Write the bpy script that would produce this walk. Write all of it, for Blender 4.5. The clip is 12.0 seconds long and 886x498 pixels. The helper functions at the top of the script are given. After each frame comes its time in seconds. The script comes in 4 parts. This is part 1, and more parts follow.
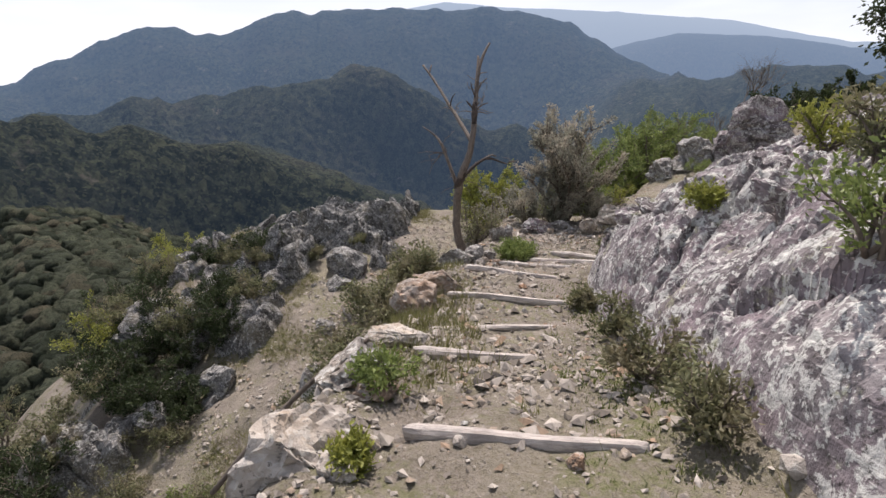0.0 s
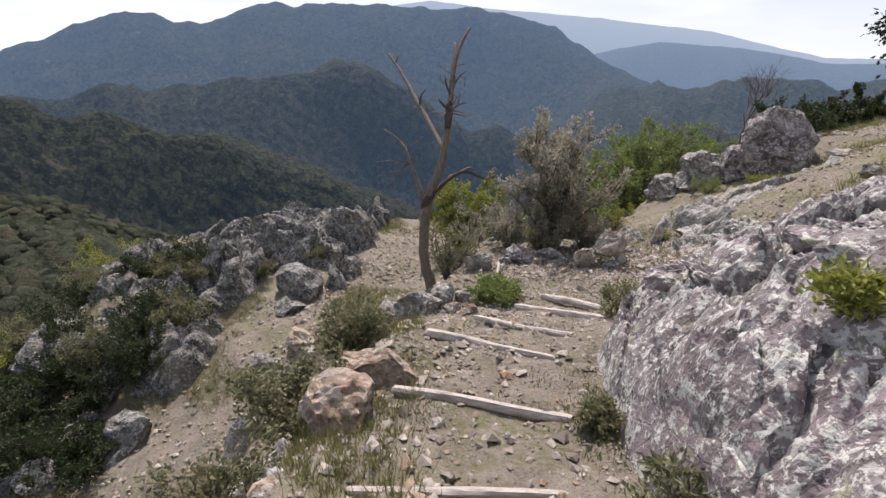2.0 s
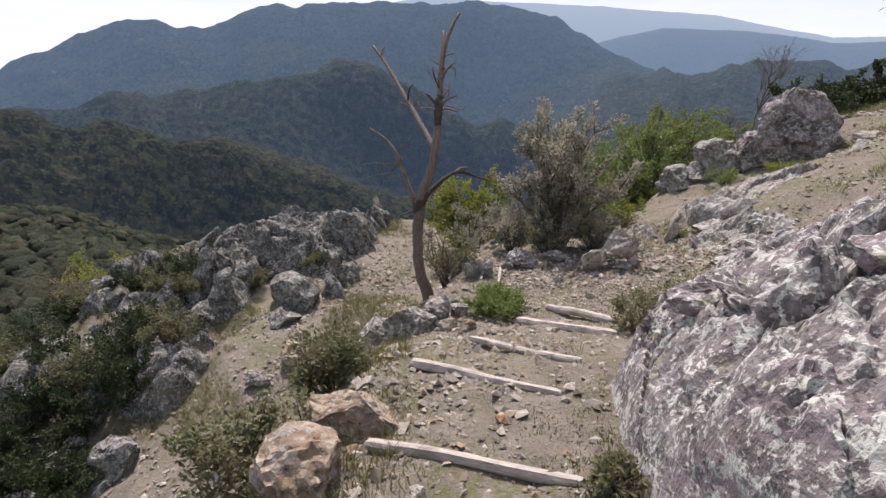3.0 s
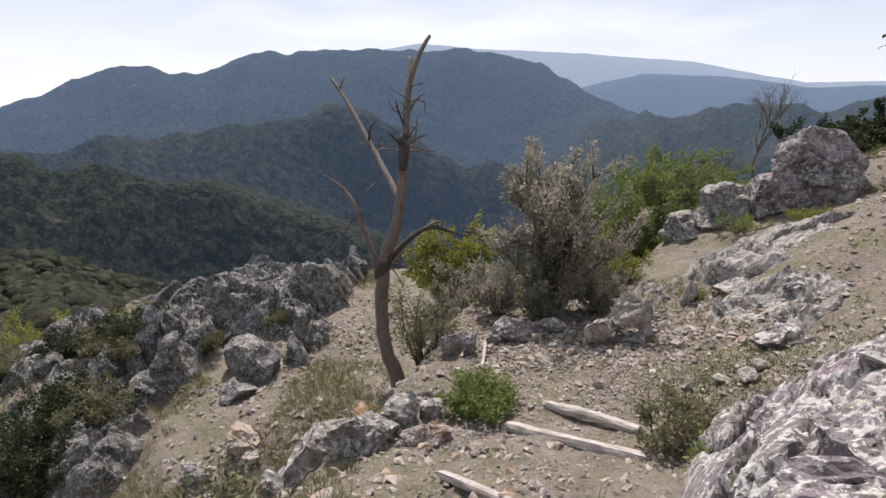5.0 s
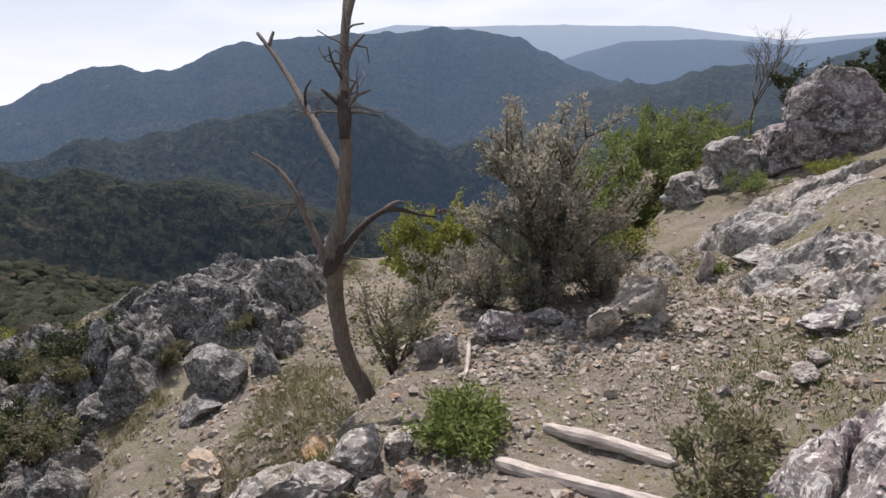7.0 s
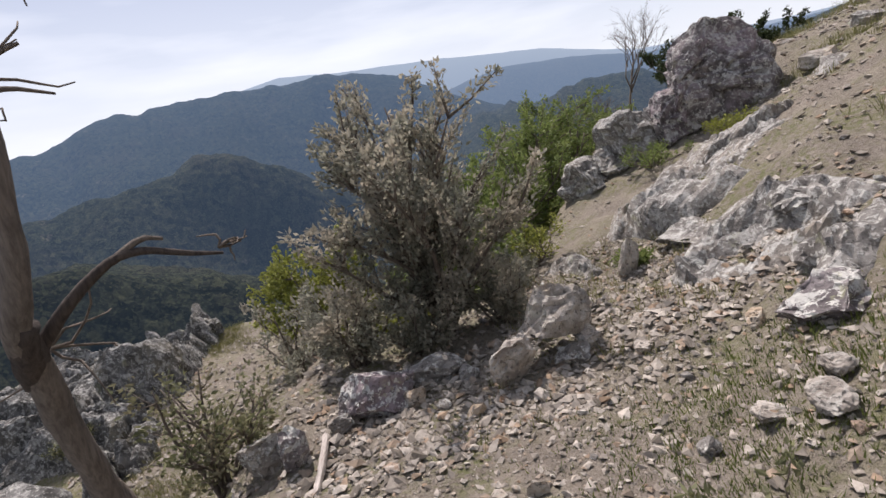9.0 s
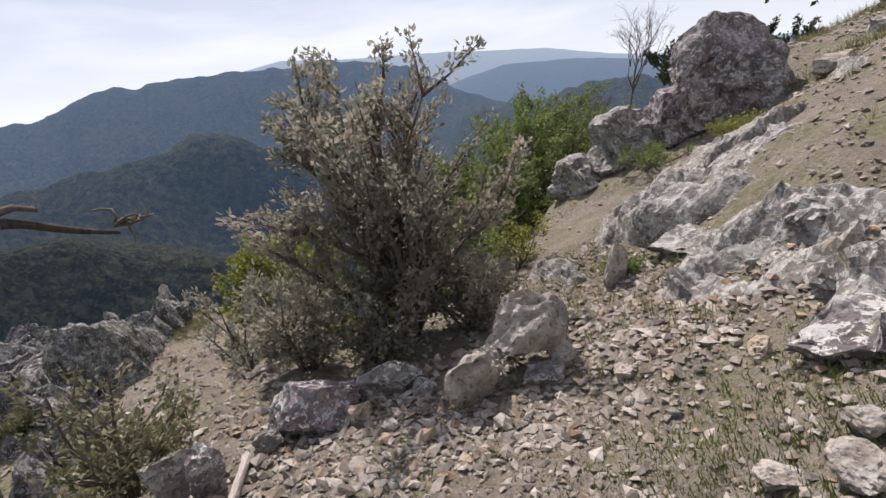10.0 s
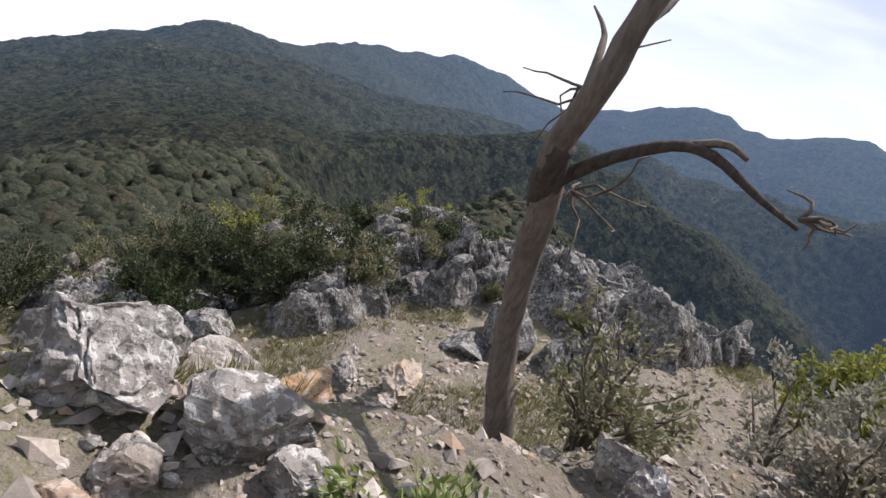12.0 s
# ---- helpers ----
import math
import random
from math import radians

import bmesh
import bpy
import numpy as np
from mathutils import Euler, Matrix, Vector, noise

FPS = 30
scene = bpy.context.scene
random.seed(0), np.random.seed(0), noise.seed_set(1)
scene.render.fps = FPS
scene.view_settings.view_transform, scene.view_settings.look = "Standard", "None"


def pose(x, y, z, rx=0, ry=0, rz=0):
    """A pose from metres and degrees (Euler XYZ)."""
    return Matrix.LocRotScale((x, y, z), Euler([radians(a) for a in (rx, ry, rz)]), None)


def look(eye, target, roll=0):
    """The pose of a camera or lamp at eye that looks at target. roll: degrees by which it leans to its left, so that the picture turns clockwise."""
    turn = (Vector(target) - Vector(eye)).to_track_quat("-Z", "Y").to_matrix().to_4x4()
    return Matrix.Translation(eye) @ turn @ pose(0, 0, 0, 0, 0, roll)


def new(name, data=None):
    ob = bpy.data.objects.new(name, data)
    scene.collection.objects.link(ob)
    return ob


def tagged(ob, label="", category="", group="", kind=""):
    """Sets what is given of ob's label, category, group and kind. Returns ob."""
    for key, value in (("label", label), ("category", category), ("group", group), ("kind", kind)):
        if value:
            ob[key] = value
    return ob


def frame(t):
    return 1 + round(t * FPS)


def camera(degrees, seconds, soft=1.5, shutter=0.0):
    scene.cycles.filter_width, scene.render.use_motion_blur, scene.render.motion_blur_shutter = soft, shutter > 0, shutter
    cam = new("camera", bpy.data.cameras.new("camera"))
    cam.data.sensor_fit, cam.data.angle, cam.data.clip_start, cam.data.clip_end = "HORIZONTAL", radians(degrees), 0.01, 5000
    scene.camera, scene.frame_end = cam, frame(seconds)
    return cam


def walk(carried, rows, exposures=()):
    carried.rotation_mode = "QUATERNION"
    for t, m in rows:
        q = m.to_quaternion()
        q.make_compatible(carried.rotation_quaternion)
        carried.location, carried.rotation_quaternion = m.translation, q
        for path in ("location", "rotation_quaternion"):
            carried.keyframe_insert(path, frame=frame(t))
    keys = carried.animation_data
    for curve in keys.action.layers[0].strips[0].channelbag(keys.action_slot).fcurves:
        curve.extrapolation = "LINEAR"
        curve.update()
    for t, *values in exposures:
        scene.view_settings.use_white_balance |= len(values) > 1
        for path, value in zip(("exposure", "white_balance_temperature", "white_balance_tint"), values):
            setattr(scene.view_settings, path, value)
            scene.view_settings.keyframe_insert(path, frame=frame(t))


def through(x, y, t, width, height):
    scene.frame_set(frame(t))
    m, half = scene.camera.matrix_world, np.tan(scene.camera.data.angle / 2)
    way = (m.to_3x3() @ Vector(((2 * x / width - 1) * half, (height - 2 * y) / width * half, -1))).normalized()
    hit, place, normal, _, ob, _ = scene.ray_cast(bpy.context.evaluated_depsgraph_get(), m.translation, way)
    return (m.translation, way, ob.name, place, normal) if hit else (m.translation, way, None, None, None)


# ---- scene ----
# seconds, eye, target, roll
PATH = [
    (0, (-0.06, -0.268, 1.62), (-0.054, 1.649, 1.05), 0.8),
    (0.5, (0.022, 0.242, 1.641), (0.1, 2.171, 1.119), 0.2),
    (1, (0.108, 0.73, 1.667), (0.198, 2.635, 1.064), -3.9),
    (1.5, (0.123, 0.999, 1.743), (0.16, 2.913, 1.165), 0.2),
    (2, (0.132, 1.373, 1.591), (0.219, 3.288, 1.02), 3.1),
    (2.5, (0.19, 1.591, 1.65), (0.153, 3.494, 1.037), 2.9),
    (3, (0.305, 1.913, 1.577), (0.359, 3.824, 0.989), 0.9),
    (3.2, (0.368, 2.132, 1.489), (0.611, 4.048, 0.969), -2.4),
    (4.8, (0.499, 3.004, 1.488), (0.624, 4.937, 0.99), -1.5),
    (5, (0.523, 3.099, 1.53), (0.614, 5.047, 1.091), 0.7),
    (5.5, (0.677, 3.369, 1.452), (0.866, 5.318, 1.042), -2.8),
    (6, (0.717, 3.762, 1.246), (1.087, 5.699, 0.911), -6.5),
    (6.5, (0.686, 3.893, 1.325), (0.878, 5.826, 0.847), -1.8),
    (7, (0.763, 4.013, 1.341), (0.885, 5.944, 0.835), -3.0),
    (7.5, (0.974, 4.416, 1.087), (1.466, 6.292, 0.6), -9.4),
    (7.7, (1.027, 4.567, 0.953), (1.645, 6.44, 0.62), -13.1),
    (9.3, (1.494, 5.378, 0.882), (1.886, 7.277, 0.393), -10.0),
    (9.5, (1.552, 5.443, 0.847), (1.934, 7.33, 0.307), -9.1),
    (10, (1.677, 5.64, 0.799), (2.141, 7.535, 0.36), -7.6),
    (10.3, (1.645, 5.771, 0.765), (1.858, 7.688, 0.236), -3.0),
    (10.5, (1.628, 5.824, 0.736), (1.695, 7.766, 0.262), 5.1),
    (10.7, (1.67, 5.885, 0.721), (1.468, 7.807, 0.206), 11.7),
    (11, (1.675, 6.0, 0.69), (1.109, 7.801, 0.028), 17.7),
    (11.3, (1.605, 6.029, 0.63), (0.763, 7.693, -0.092), 23.1),
    (11.5, (1.551, 6.044, 0.62), (0.534, 7.592, -0.132), 24.4),
    (12, (1.501, 5.997, 0.623), (0.139, 7.318, -0.009), 23.6),
]
cam = camera(80.5, 12.0)
walk(cam, [(t, look(eye, target, roll)) for t, eye, target, roll in PATH], [(0, 0.22, 6500, 17), (5, 0.16, 6450, 17), (7, 0.11, 6450, 17), (10, 0.11, 6450, 17), (10.6, 0.18, 6350, 17), (11, 0.26, 6150, 17), (12, 0.32, 6250, 17)])

# ---- light and exposure ----
SUN_AZ, SUN_EL = radians(-6), radians(60)
world = bpy.data.worlds.new("sky")
scene.world = world
world.use_nodes = True
wn, wl = world.node_tree.nodes, world.node_tree.links
sky = wn.new("ShaderNodeTexSky")
sky.sky_type, sky.sun_disc = "NISHITA", False
sky.sun_elevation, sky.sun_rotation = SUN_EL, SUN_AZ
sky.air_density, sky.dust_density, sky.ozone_density, sky.altitude = 1.0, 3.0, 1.0, 400
# the haze of the horizon goes on below it, beyond the last hills
wco, wsep, wmax, wcom = (wn.new(k) for k in ("ShaderNodeTexCoord", "ShaderNodeSeparateXYZ", "ShaderNodeMath", "ShaderNodeCombineXYZ"))
wmax.operation, wmax.inputs[1].default_value = "MAXIMUM", 0.015
wl.new(wco.outputs["Generated"], wsep.inputs[0])
wl.new(wsep.outputs[0], wcom.inputs[0]), wl.new(wsep.outputs[1], wcom.inputs[1])
wl.new(wsep.outputs[2], wmax.inputs[0]), wl.new(wmax.outputs[0], wcom.inputs[2])
wl.new(wcom.outputs[0], sky.inputs["Vector"])
# thin streaks of high cloud
wmap, wcl, wramp, wmix = (wn.new(k) for k in ("ShaderNodeMapping", "ShaderNodeTexNoise", "ShaderNodeValToRGB", "ShaderNodeMix"))
wmap.inputs["Scale"].default_value = (1.2, 1.6, 6.0)
wcl.inputs["Scale"].default_value, wcl.inputs["Detail"].default_value = 1.6, 5
wramp.color_ramp.elements[0].position, wramp.color_ramp.elements[1].position = 0.46, 0.74
wmix.data_type = "RGBA"
wl.new(wco.outputs["Generated"], wmap.inputs[0]), wl.new(wmap.outputs[0], wcl.inputs["Vector"])
wl.new(wcl.outputs["Fac"], wramp.inputs[0]), wl.new(wramp.outputs[0], wmix.inputs["Factor"])
wl.new(sky.outputs[0], wmix.inputs[6])
wmix.inputs[7].default_value = (9.6, 10.2, 10.8, 1)
# white haze towards the horizon
whaze, whmix = wn.new("ShaderNodeMapRange"), wn.new("ShaderNodeMix")
whmix.data_type = "RGBA"
whaze.inputs[1].default_value, whaze.inputs[2].default_value, whaze.inputs[3].default_value, whaze.inputs[4].default_value = 0.02, 0.35, 0.85, 0.17
wl.new(wsep.outputs[2], whaze.inputs[0]), wl.new(whaze.outputs[0], whmix.inputs[0])
wl.new(wmix.outputs[2], whmix.inputs[6])
whmix.inputs[7].default_value = (10.2, 10.7, 11.2, 1)
wl.new(whmix.outputs[2], wn["Background"].inputs["Color"])
wn["Background"].inputs["Strength"].default_value = 0.095

sun = new("sun", bpy.data.lights.new("sun", "SUN"))
sun.data.energy, sun.data.angle, sun.data.color = 5.0, radians(0.6), (1.0, 0.93, 0.85)
sun.matrix_world = look((math.sin(SUN_AZ) * 50, math.cos(SUN_AZ) * 50, math.tan(SUN_EL) * 50), (0, 0, 0))


# ---- materials ----
class Nodes:
    """A material's nodes, made one call each."""

    def __init__(self, name, rough=0.85, spec=0.25):
        self.mat = bpy.data.materials.new(name)
        self.mat.use_nodes = True
        self.n, self.l = self.mat.node_tree.nodes, self.mat.node_tree.links
        self.bsdf = self.n["Principled BSDF"]
        self.bsdf.inputs["Roughness"].default_value = rough
        self.bsdf.inputs["Specular IOR Level"].default_value = spec
        self.geo = self.n.new("ShaderNodeNewGeometry")
        self.tc = self.n.new("ShaderNodeTexCoord")

    def put(self, value, socket):
        if isinstance(value, bpy.types.NodeSocket):
            self.l.new(value, socket)
        elif isinstance(value, tuple):
            socket.default_value = (*value, 1) if len(value) == 3 and socket.type == "RGBA" else value
        else:
            socket.default_value = value

    def noise(self, scale, detail=4, rough=0.55, stretch=None, where=None, distort=0.0):
        t = self.n.new("ShaderNodeTexNoise")
        t.inputs["Scale"].default_value, t.inputs["Detail"].default_value = scale, detail
        t.inputs["Roughness"].default_value, t.inputs["Distortion"].default_value = rough, distort
        self.put(self.at(stretch, where), t.inputs["Vector"])
        return t.outputs["Fac"]

    def at(self, stretch=None, where=None):
        v = where or self.geo.outputs["Position"]
        if stretch:
            m = self.n.new("ShaderNodeMapping")
            m.inputs["Scale"].default_value = stretch
            self.l.new(v, m.inputs[0])
            v = m.outputs[0]
        return v

    def cells(self, scale, feature="F1", out="Distance", stretch=None, where=None):
        t = self.n.new("ShaderNodeTexVoronoi")
        t.feature = feature
        t.inputs["Scale"].default_value = scale
        self.put(self.at(stretch, where), t.inputs["Vector"])
        return t.outputs[out]

    def ramp(self, value, a, b, lo=0.0, hi=1.0):
        m = self.n.new("ShaderNodeMapRange")
        m.inputs[1].default_value, m.inputs[2].default_value = a, b
        m.inputs[3].default_value, m.inputs[4].default_value = lo, hi
        self.put(value, m.inputs[0])
        return m.outputs[0]

    def mix(self, fac, a, b, how="MIX"):
        m = self.n.new("ShaderNodeMix")
        m.data_type, m.blend_type = "RGBA", how
        self.put(fac, m.inputs[0]), self.put(a, m.inputs[6]), self.put(b, m.inputs[7])
        return m.outputs[2]

    def math(self, op, a, b=0.0):
        m = self.n.new("ShaderNodeMath")
        m.operation = op
        self.put(a, m.inputs[0]), self.put(b, m.inputs[1])
        return m.outputs[0]

    def colour(self, value):
        self.put(value, self.bsdf.inputs["Base Color"])
        return self

    def bump(self, value, strength=0.5, distance=0.02):
        b = self.n.new("ShaderNodeBump")
        b.inputs["Strength"].default_value, b.inputs["Distance"].default_value = strength, distance
        self.put(value, b.inputs["Height"])
        if self.bsdf.inputs["Normal"].links:
            self.l.new(self.bsdf.inputs["Normal"].links[0].from_socket, b.inputs["Normal"])
        self.l.new(b.outputs[0], self.bsdf.inputs["Normal"])
        return self


def rock_material(name, pale, dark, warm, lichen=0.5, violet=0.0):
    m = Nodes(name, 0.9, 0.2)
    big, mid, fine = m.noise(1.3, 5, 0.6), m.noise(6, 5, 0.6), m.noise(55, 4, 0.65)
    c = m.mix(m.ramp(mid, 0.38, 0.62), dark, pale)
    c = m.mix(m.ramp(big, 0.5, 0.66), c, warm)
    if violet:
        c = m.mix(m.ramp(m.noise(2.2, 3, 0.5), 0.46, 0.62, 0, violet), c, (0.235, 0.19, 0.205))
    # weathered near-black film, then pale crusts of lichen over it in blotches of two sizes
    c = m.mix(m.ramp(m.noise(3.4, 7, 0.72, distort=0.3), 0.5, 0.6, 0, 0.6), c, tuple(v * 0.55 for v in dark))
    crust = m.noise(9, 6, 0.7, distort=0.5)
    c = m.mix(m.math("MULTIPLY", m.ramp(crust, 0.535, 0.555), lichen), c, (0.43, 0.425, 0.4))
    c = m.mix(m.math("MULTIPLY", m.ramp(m.noise(24, 4, 0.65, distort=0.3), 0.565, 0.59), lichen * 0.9), c, (0.54, 0.54, 0.5))
    c = m.mix(m.math("MULTIPLY", m.ramp(m.noise(5, 5, 0.7), 0.6, 0.66), lichen * 0.5), c, (0.36, 0.37, 0.22))
    c = m.mix(m.ramp(m.noise(30, 5, 0.75), 0.56, 0.63, 0, 0.8), c, (0.055, 0.05, 0.046))
    crack = m.cells(4.3, "DISTANCE_TO_EDGE", "Distance", (1, 1.3, 1.8))
    m.colour(c)
    m.bump(fine, 0.5, 0.012).bump(crust, 0.5, 0.025).bump(mid, 0.6, 0.05).bump(m.ramp(crack, 0, 0.05), 0.2, 0.02)
    return m.mat


def earth_material():
    m = Nodes("dry_earth", 0.95, 0.1)
    big, mid, fine = m.noise(0.55, 4), m.noise(4, 5, 0.65), m.noise(38, 5, 0.7)
    c = m.mix(m.ramp(mid, 0.35, 0.7), (0.138, 0.114, 0.091), (0.268, 0.232, 0.193))
    c = m.mix(m.ramp(big, 0.47, 0.66, 0, 0.6), c, (0.19, 0.178, 0.1))
    c = m.mix(m.ramp(fine, 0.3, 0.72, 0.0, 0.6), c, (0.345, 0.312, 0.272))
    c = m.mix(m.ramp(m.noise(95, 3, 0.7), 0.55, 0.7, 0, 0.6), c, (0.08, 0.066, 0.052))
    green = m.math("MULTIPLY", m.ramp(m.noise(1.5, 4, 0.6), 0.43, 0.6), m.ramp(m.noise(22, 4, 0.65), 0.42, 0.6))
    c = m.mix(m.math("MULTIPLY", green, 0.7), c, (0.125, 0.14, 0.045))
    m.colour(c)
    m.bump(m.noise(120, 3, 0.7), 0.7, 0.01).bump(fine, 0.9, 0.03).bump(mid, 0.6, 0.06)
    return m.mat


def forest_material():
    m = Nodes("forest_hills", 1.0, 0.05)
    p = m.geo.outputs["Position"]
    grain = m.noise(0.16, 5, 0.7)
    tone = m.noise(0.012, 4, 0.6)
    c = m.mix(m.ramp(grain, 0.35, 0.68), (0.016, 0.021, 0.014), (0.06, 0.067, 0.043))
    c = m.mix(m.ramp(tone, 0.46, 0.66, 0, 0.7), c, (0.062, 0.054, 0.037))
    tree = m.n.new("ShaderNodeSeparateColor")
    m.l.new(m.cells(0.17, "F1", "Color", (1, 1, 0.5)), tree.inputs[0])
    c = m.mix(m.ramp(tree.outputs[0], 0.35, 0.8, 0, 0.75), c, (0.008, 0.012, 0.008))
    c = m.mix(m.ramp(tree.outputs[1], 0.7, 1.0, 0, 0.6), c, (0.088, 0.09, 0.048))
    bush = m.n.new("ShaderNodeSeparateColor")
    m.l.new(m.cells(0.62, "F1", "Color"), bush.inputs[0])
    c = m.mix(m.ramp(bush.outputs[0], 0.4, 1.0, 0, 0.6), c, (0.012, 0.018, 0.01))
    c = m.mix(m.ramp(bush.outputs[1], 0.6, 1.0, 0, 0.5), c, (0.1, 0.105, 0.055))
    bare = m.math("MULTIPLY", m.ramp(m.noise(0.03, 4, 0.65), 0.62, 0.7), m.ramp(m.noise(0.2, 4), 0.45, 0.6))
    c = m.mix(m.math("MULTIPLY", bare, 0.5), c, (0.24, 0.2, 0.15))
    m.colour(c)
    m.bump(m.noise(2.6, 4, 0.7), 0.8, 0.5).bump(m.noise(0.5, 5, 0.75), 1.0, 3.0)
    there = m.n.new("ShaderNodeVectorMath")
    there.operation = "DISTANCE"
    m.l.new(p, there.inputs[0])
    there.inputs[1].default_value = (-131, 76, -47)
    scar = m.math("MULTIPLY", m.ramp(m.math("ADD", there.outputs["Value"], m.math("MULTIPLY", m.noise(0.04, 4), 30)), 58, 42), m.ramp(m.noise(0.09, 5, 0.7), 0.42, 0.56))
    m.colour(m.mix(m.math("MULTIPLY", scar, 0.8), c, (0.2, 0.17, 0.145)))
    # aerial haze put into the material as pale blue glow, more with each kilometre
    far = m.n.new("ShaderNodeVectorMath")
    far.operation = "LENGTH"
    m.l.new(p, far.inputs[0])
    painted_haze = m.math("SUBTRACT", 1.0, m.math("POWER", 2.718, m.math("MULTIPLY", m.math("POWER", m.math("MULTIPLY", far.outputs["Value"], 1 / 2700), 1.5), -1.0)))
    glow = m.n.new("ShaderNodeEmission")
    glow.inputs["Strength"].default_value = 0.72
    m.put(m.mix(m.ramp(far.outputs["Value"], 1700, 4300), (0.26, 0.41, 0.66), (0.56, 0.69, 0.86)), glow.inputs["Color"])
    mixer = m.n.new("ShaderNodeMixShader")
    m.l.new(painted_haze, mixer.inputs[0]), m.l.new(m.bsdf.outputs[0], mixer.inputs[1]), m.l.new(glow.outputs[0], mixer.inputs[2])
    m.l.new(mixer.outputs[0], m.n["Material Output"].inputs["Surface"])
    return m.mat


def canopy_material():
    m = Nodes("scrub_canopy", 0.95, 0.1)
    rnd = m.geo.outputs["Random Per Island"]
    c = m.mix(rnd, (0.034, 0.043, 0.028), (0.092, 0.102, 0.068))
    c = m.mix(m.ramp(m.math("FRACT", m.math("MULTIPLY", rnd, 13.0)), 0.75, 0.95, 0, 0.8), c, (0.1, 0.088, 0.06))
    c = m.mix(m.ramp(m.noise(3.2, 4, 0.7), 0.45, 0.62, 0, 0.7), c, (0.018, 0.023, 0.014))
    m.colour(c).bump(m.noise(4.5, 5, 0.75), 1.0, 0.5)
    return m.mat


def leaf_material(name, dark, light, tip=None, through=0.35):
    m = Nodes(name, 0.6, 0.3)
    rnd = m.geo.outputs["Random Per Island"]
    c = m.mix(rnd, dark, light)
    if tip:
        c = m.mix(m.ramp(m.noise(3.0, 2), 0.45, 0.65, 0, 0.8), c, tip)
    m.colour(c)
    glow = m.n.new("ShaderNodeBsdfTranslucent")
    m.put(c, glow.inputs["Color"])
    mixer = m.n.new("ShaderNodeMixShader")
    mixer.inputs[0].default_value = through
    m.l.new(m.bsdf.outputs[0], mixer.inputs[1]), m.l.new(glow.outputs[0], mixer.inputs[2])
    m.l.new(mixer.outputs[0], m.n["Material Output"].inputs["Surface"])
    return m.mat


def wood_material(name, pale, dark, stretch):
    m = Nodes(name, 0.85, 0.2)
    o = m.tc.outputs["Object"]
    grain = m.noise(6, 6, 0.7, stretch, o, 0.4)
    c = m.mix(m.ramp(grain, 0.35, 0.7), dark, pale)
    c = m.mix(m.ramp(m.noise(5, 4, 0.6, None, o), 0.52, 0.7, 0, 0.6), c, tuple(v * 0.55 for v in dark))
    m.colour(c).bump(grain, 0.8, 0.012).bump(m.noise(60, 3, 0.6, None, o), 0.3, 0.004)
    return m.mat


ROCK = rock_material("grey_rock", (0.29, 0.275, 0.255), (0.14, 0.13, 0.12), (0.235, 0.205, 0.172), 0.65)
ROCK_VIOLET = rock_material("violet_grey_rock", (0.27, 0.245, 0.245), (0.13, 0.115, 0.118), (0.22, 0.19, 0.18), 0.95, 0.8)
ROCK_DARK = rock_material("dark_crag", (0.17, 0.165, 0.158), (0.062, 0.06, 0.057), (0.15, 0.135, 0.105), 0.45)
ROCK_OCHRE = rock_material("ochre_rock", (0.36, 0.27, 0.2), (0.2, 0.15, 0.115), (0.36, 0.2, 0.11), 0.35)
ROCK_RUST = rock_material("rust_stained_stone", (0.42, 0.27, 0.14), (0.29, 0.18, 0.1), (0.46, 0.37, 0.25), 0.3)
STONE_PALE = rock_material("pale_stone", (0.46, 0.42, 0.37), (0.27, 0.24, 0.21), (0.36, 0.27, 0.18), 0.3)
ROCK_BOULDER = rock_material("dark_violet_rock", (0.24, 0.215, 0.215), (0.09, 0.08, 0.082), (0.19, 0.165, 0.155), 0.6, 0.8)
EARTH = earth_material()
FOREST = forest_material()
CANOPY = canopy_material()
WOOD = wood_material("weathered_timber", (0.62, 0.57, 0.52), (0.33, 0.29, 0.26), (2, 14, 14))
BARK = wood_material("bare_dead_wood", (0.215, 0.182, 0.155), (0.1, 0.083, 0.07), (9, 9, 1.2))
BARK_DARK = wood_material("burnt_bark", (0.1, 0.08, 0.068), (0.04, 0.033, 0.03), (9, 9, 1.5))
TWIG = wood_material("grey_twigs", (0.2, 0.165, 0.135), (0.1, 0.082, 0.068), (5, 5, 1))
LEAF_GREY = leaf_material("grey_green_leaves", (0.145, 0.148, 0.112), (0.33, 0.325, 0.26), (0.38, 0.335, 0.265), 0.5)
LEAF_YELLOW = leaf_material("yellow_green_leaves", (0.14, 0.16, 0.035), (0.31, 0.32, 0.07))
LEAF_GREEN = leaf_material("fresh_green_leaves", (0.11, 0.15, 0.045), (0.24, 0.29, 0.09))
LEAF_DARK = leaf_material("dark_green_leaves", (0.02, 0.03, 0.012), (0.055, 0.075, 0.028))
LEAF_SCRUB = leaf_material("dusty_scrub_leaves", (0.085, 0.092, 0.045), (0.22, 0.225, 0.115), (0.21, 0.18, 0.115))
GRASS = leaf_material("dry_grass", (0.12, 0.125, 0.045), (0.24, 0.23, 0.1))
GRASS_GREEN = leaf_material("green_grass", (0.07, 0.1, 0.025), (0.17, 0.19, 0.055))


# ---- the lie of the land ----
def step(a, b, v):
    k = np.clip((v - a) / (b - a), 0, 1)
    return k * k * (3 - 2 * k)


def hashed(i, j, seed=0):
    return np.abs(np.sin(i * 127.1 + j * 311.7 + seed * 74.7) * 43758.5453) % 1.0


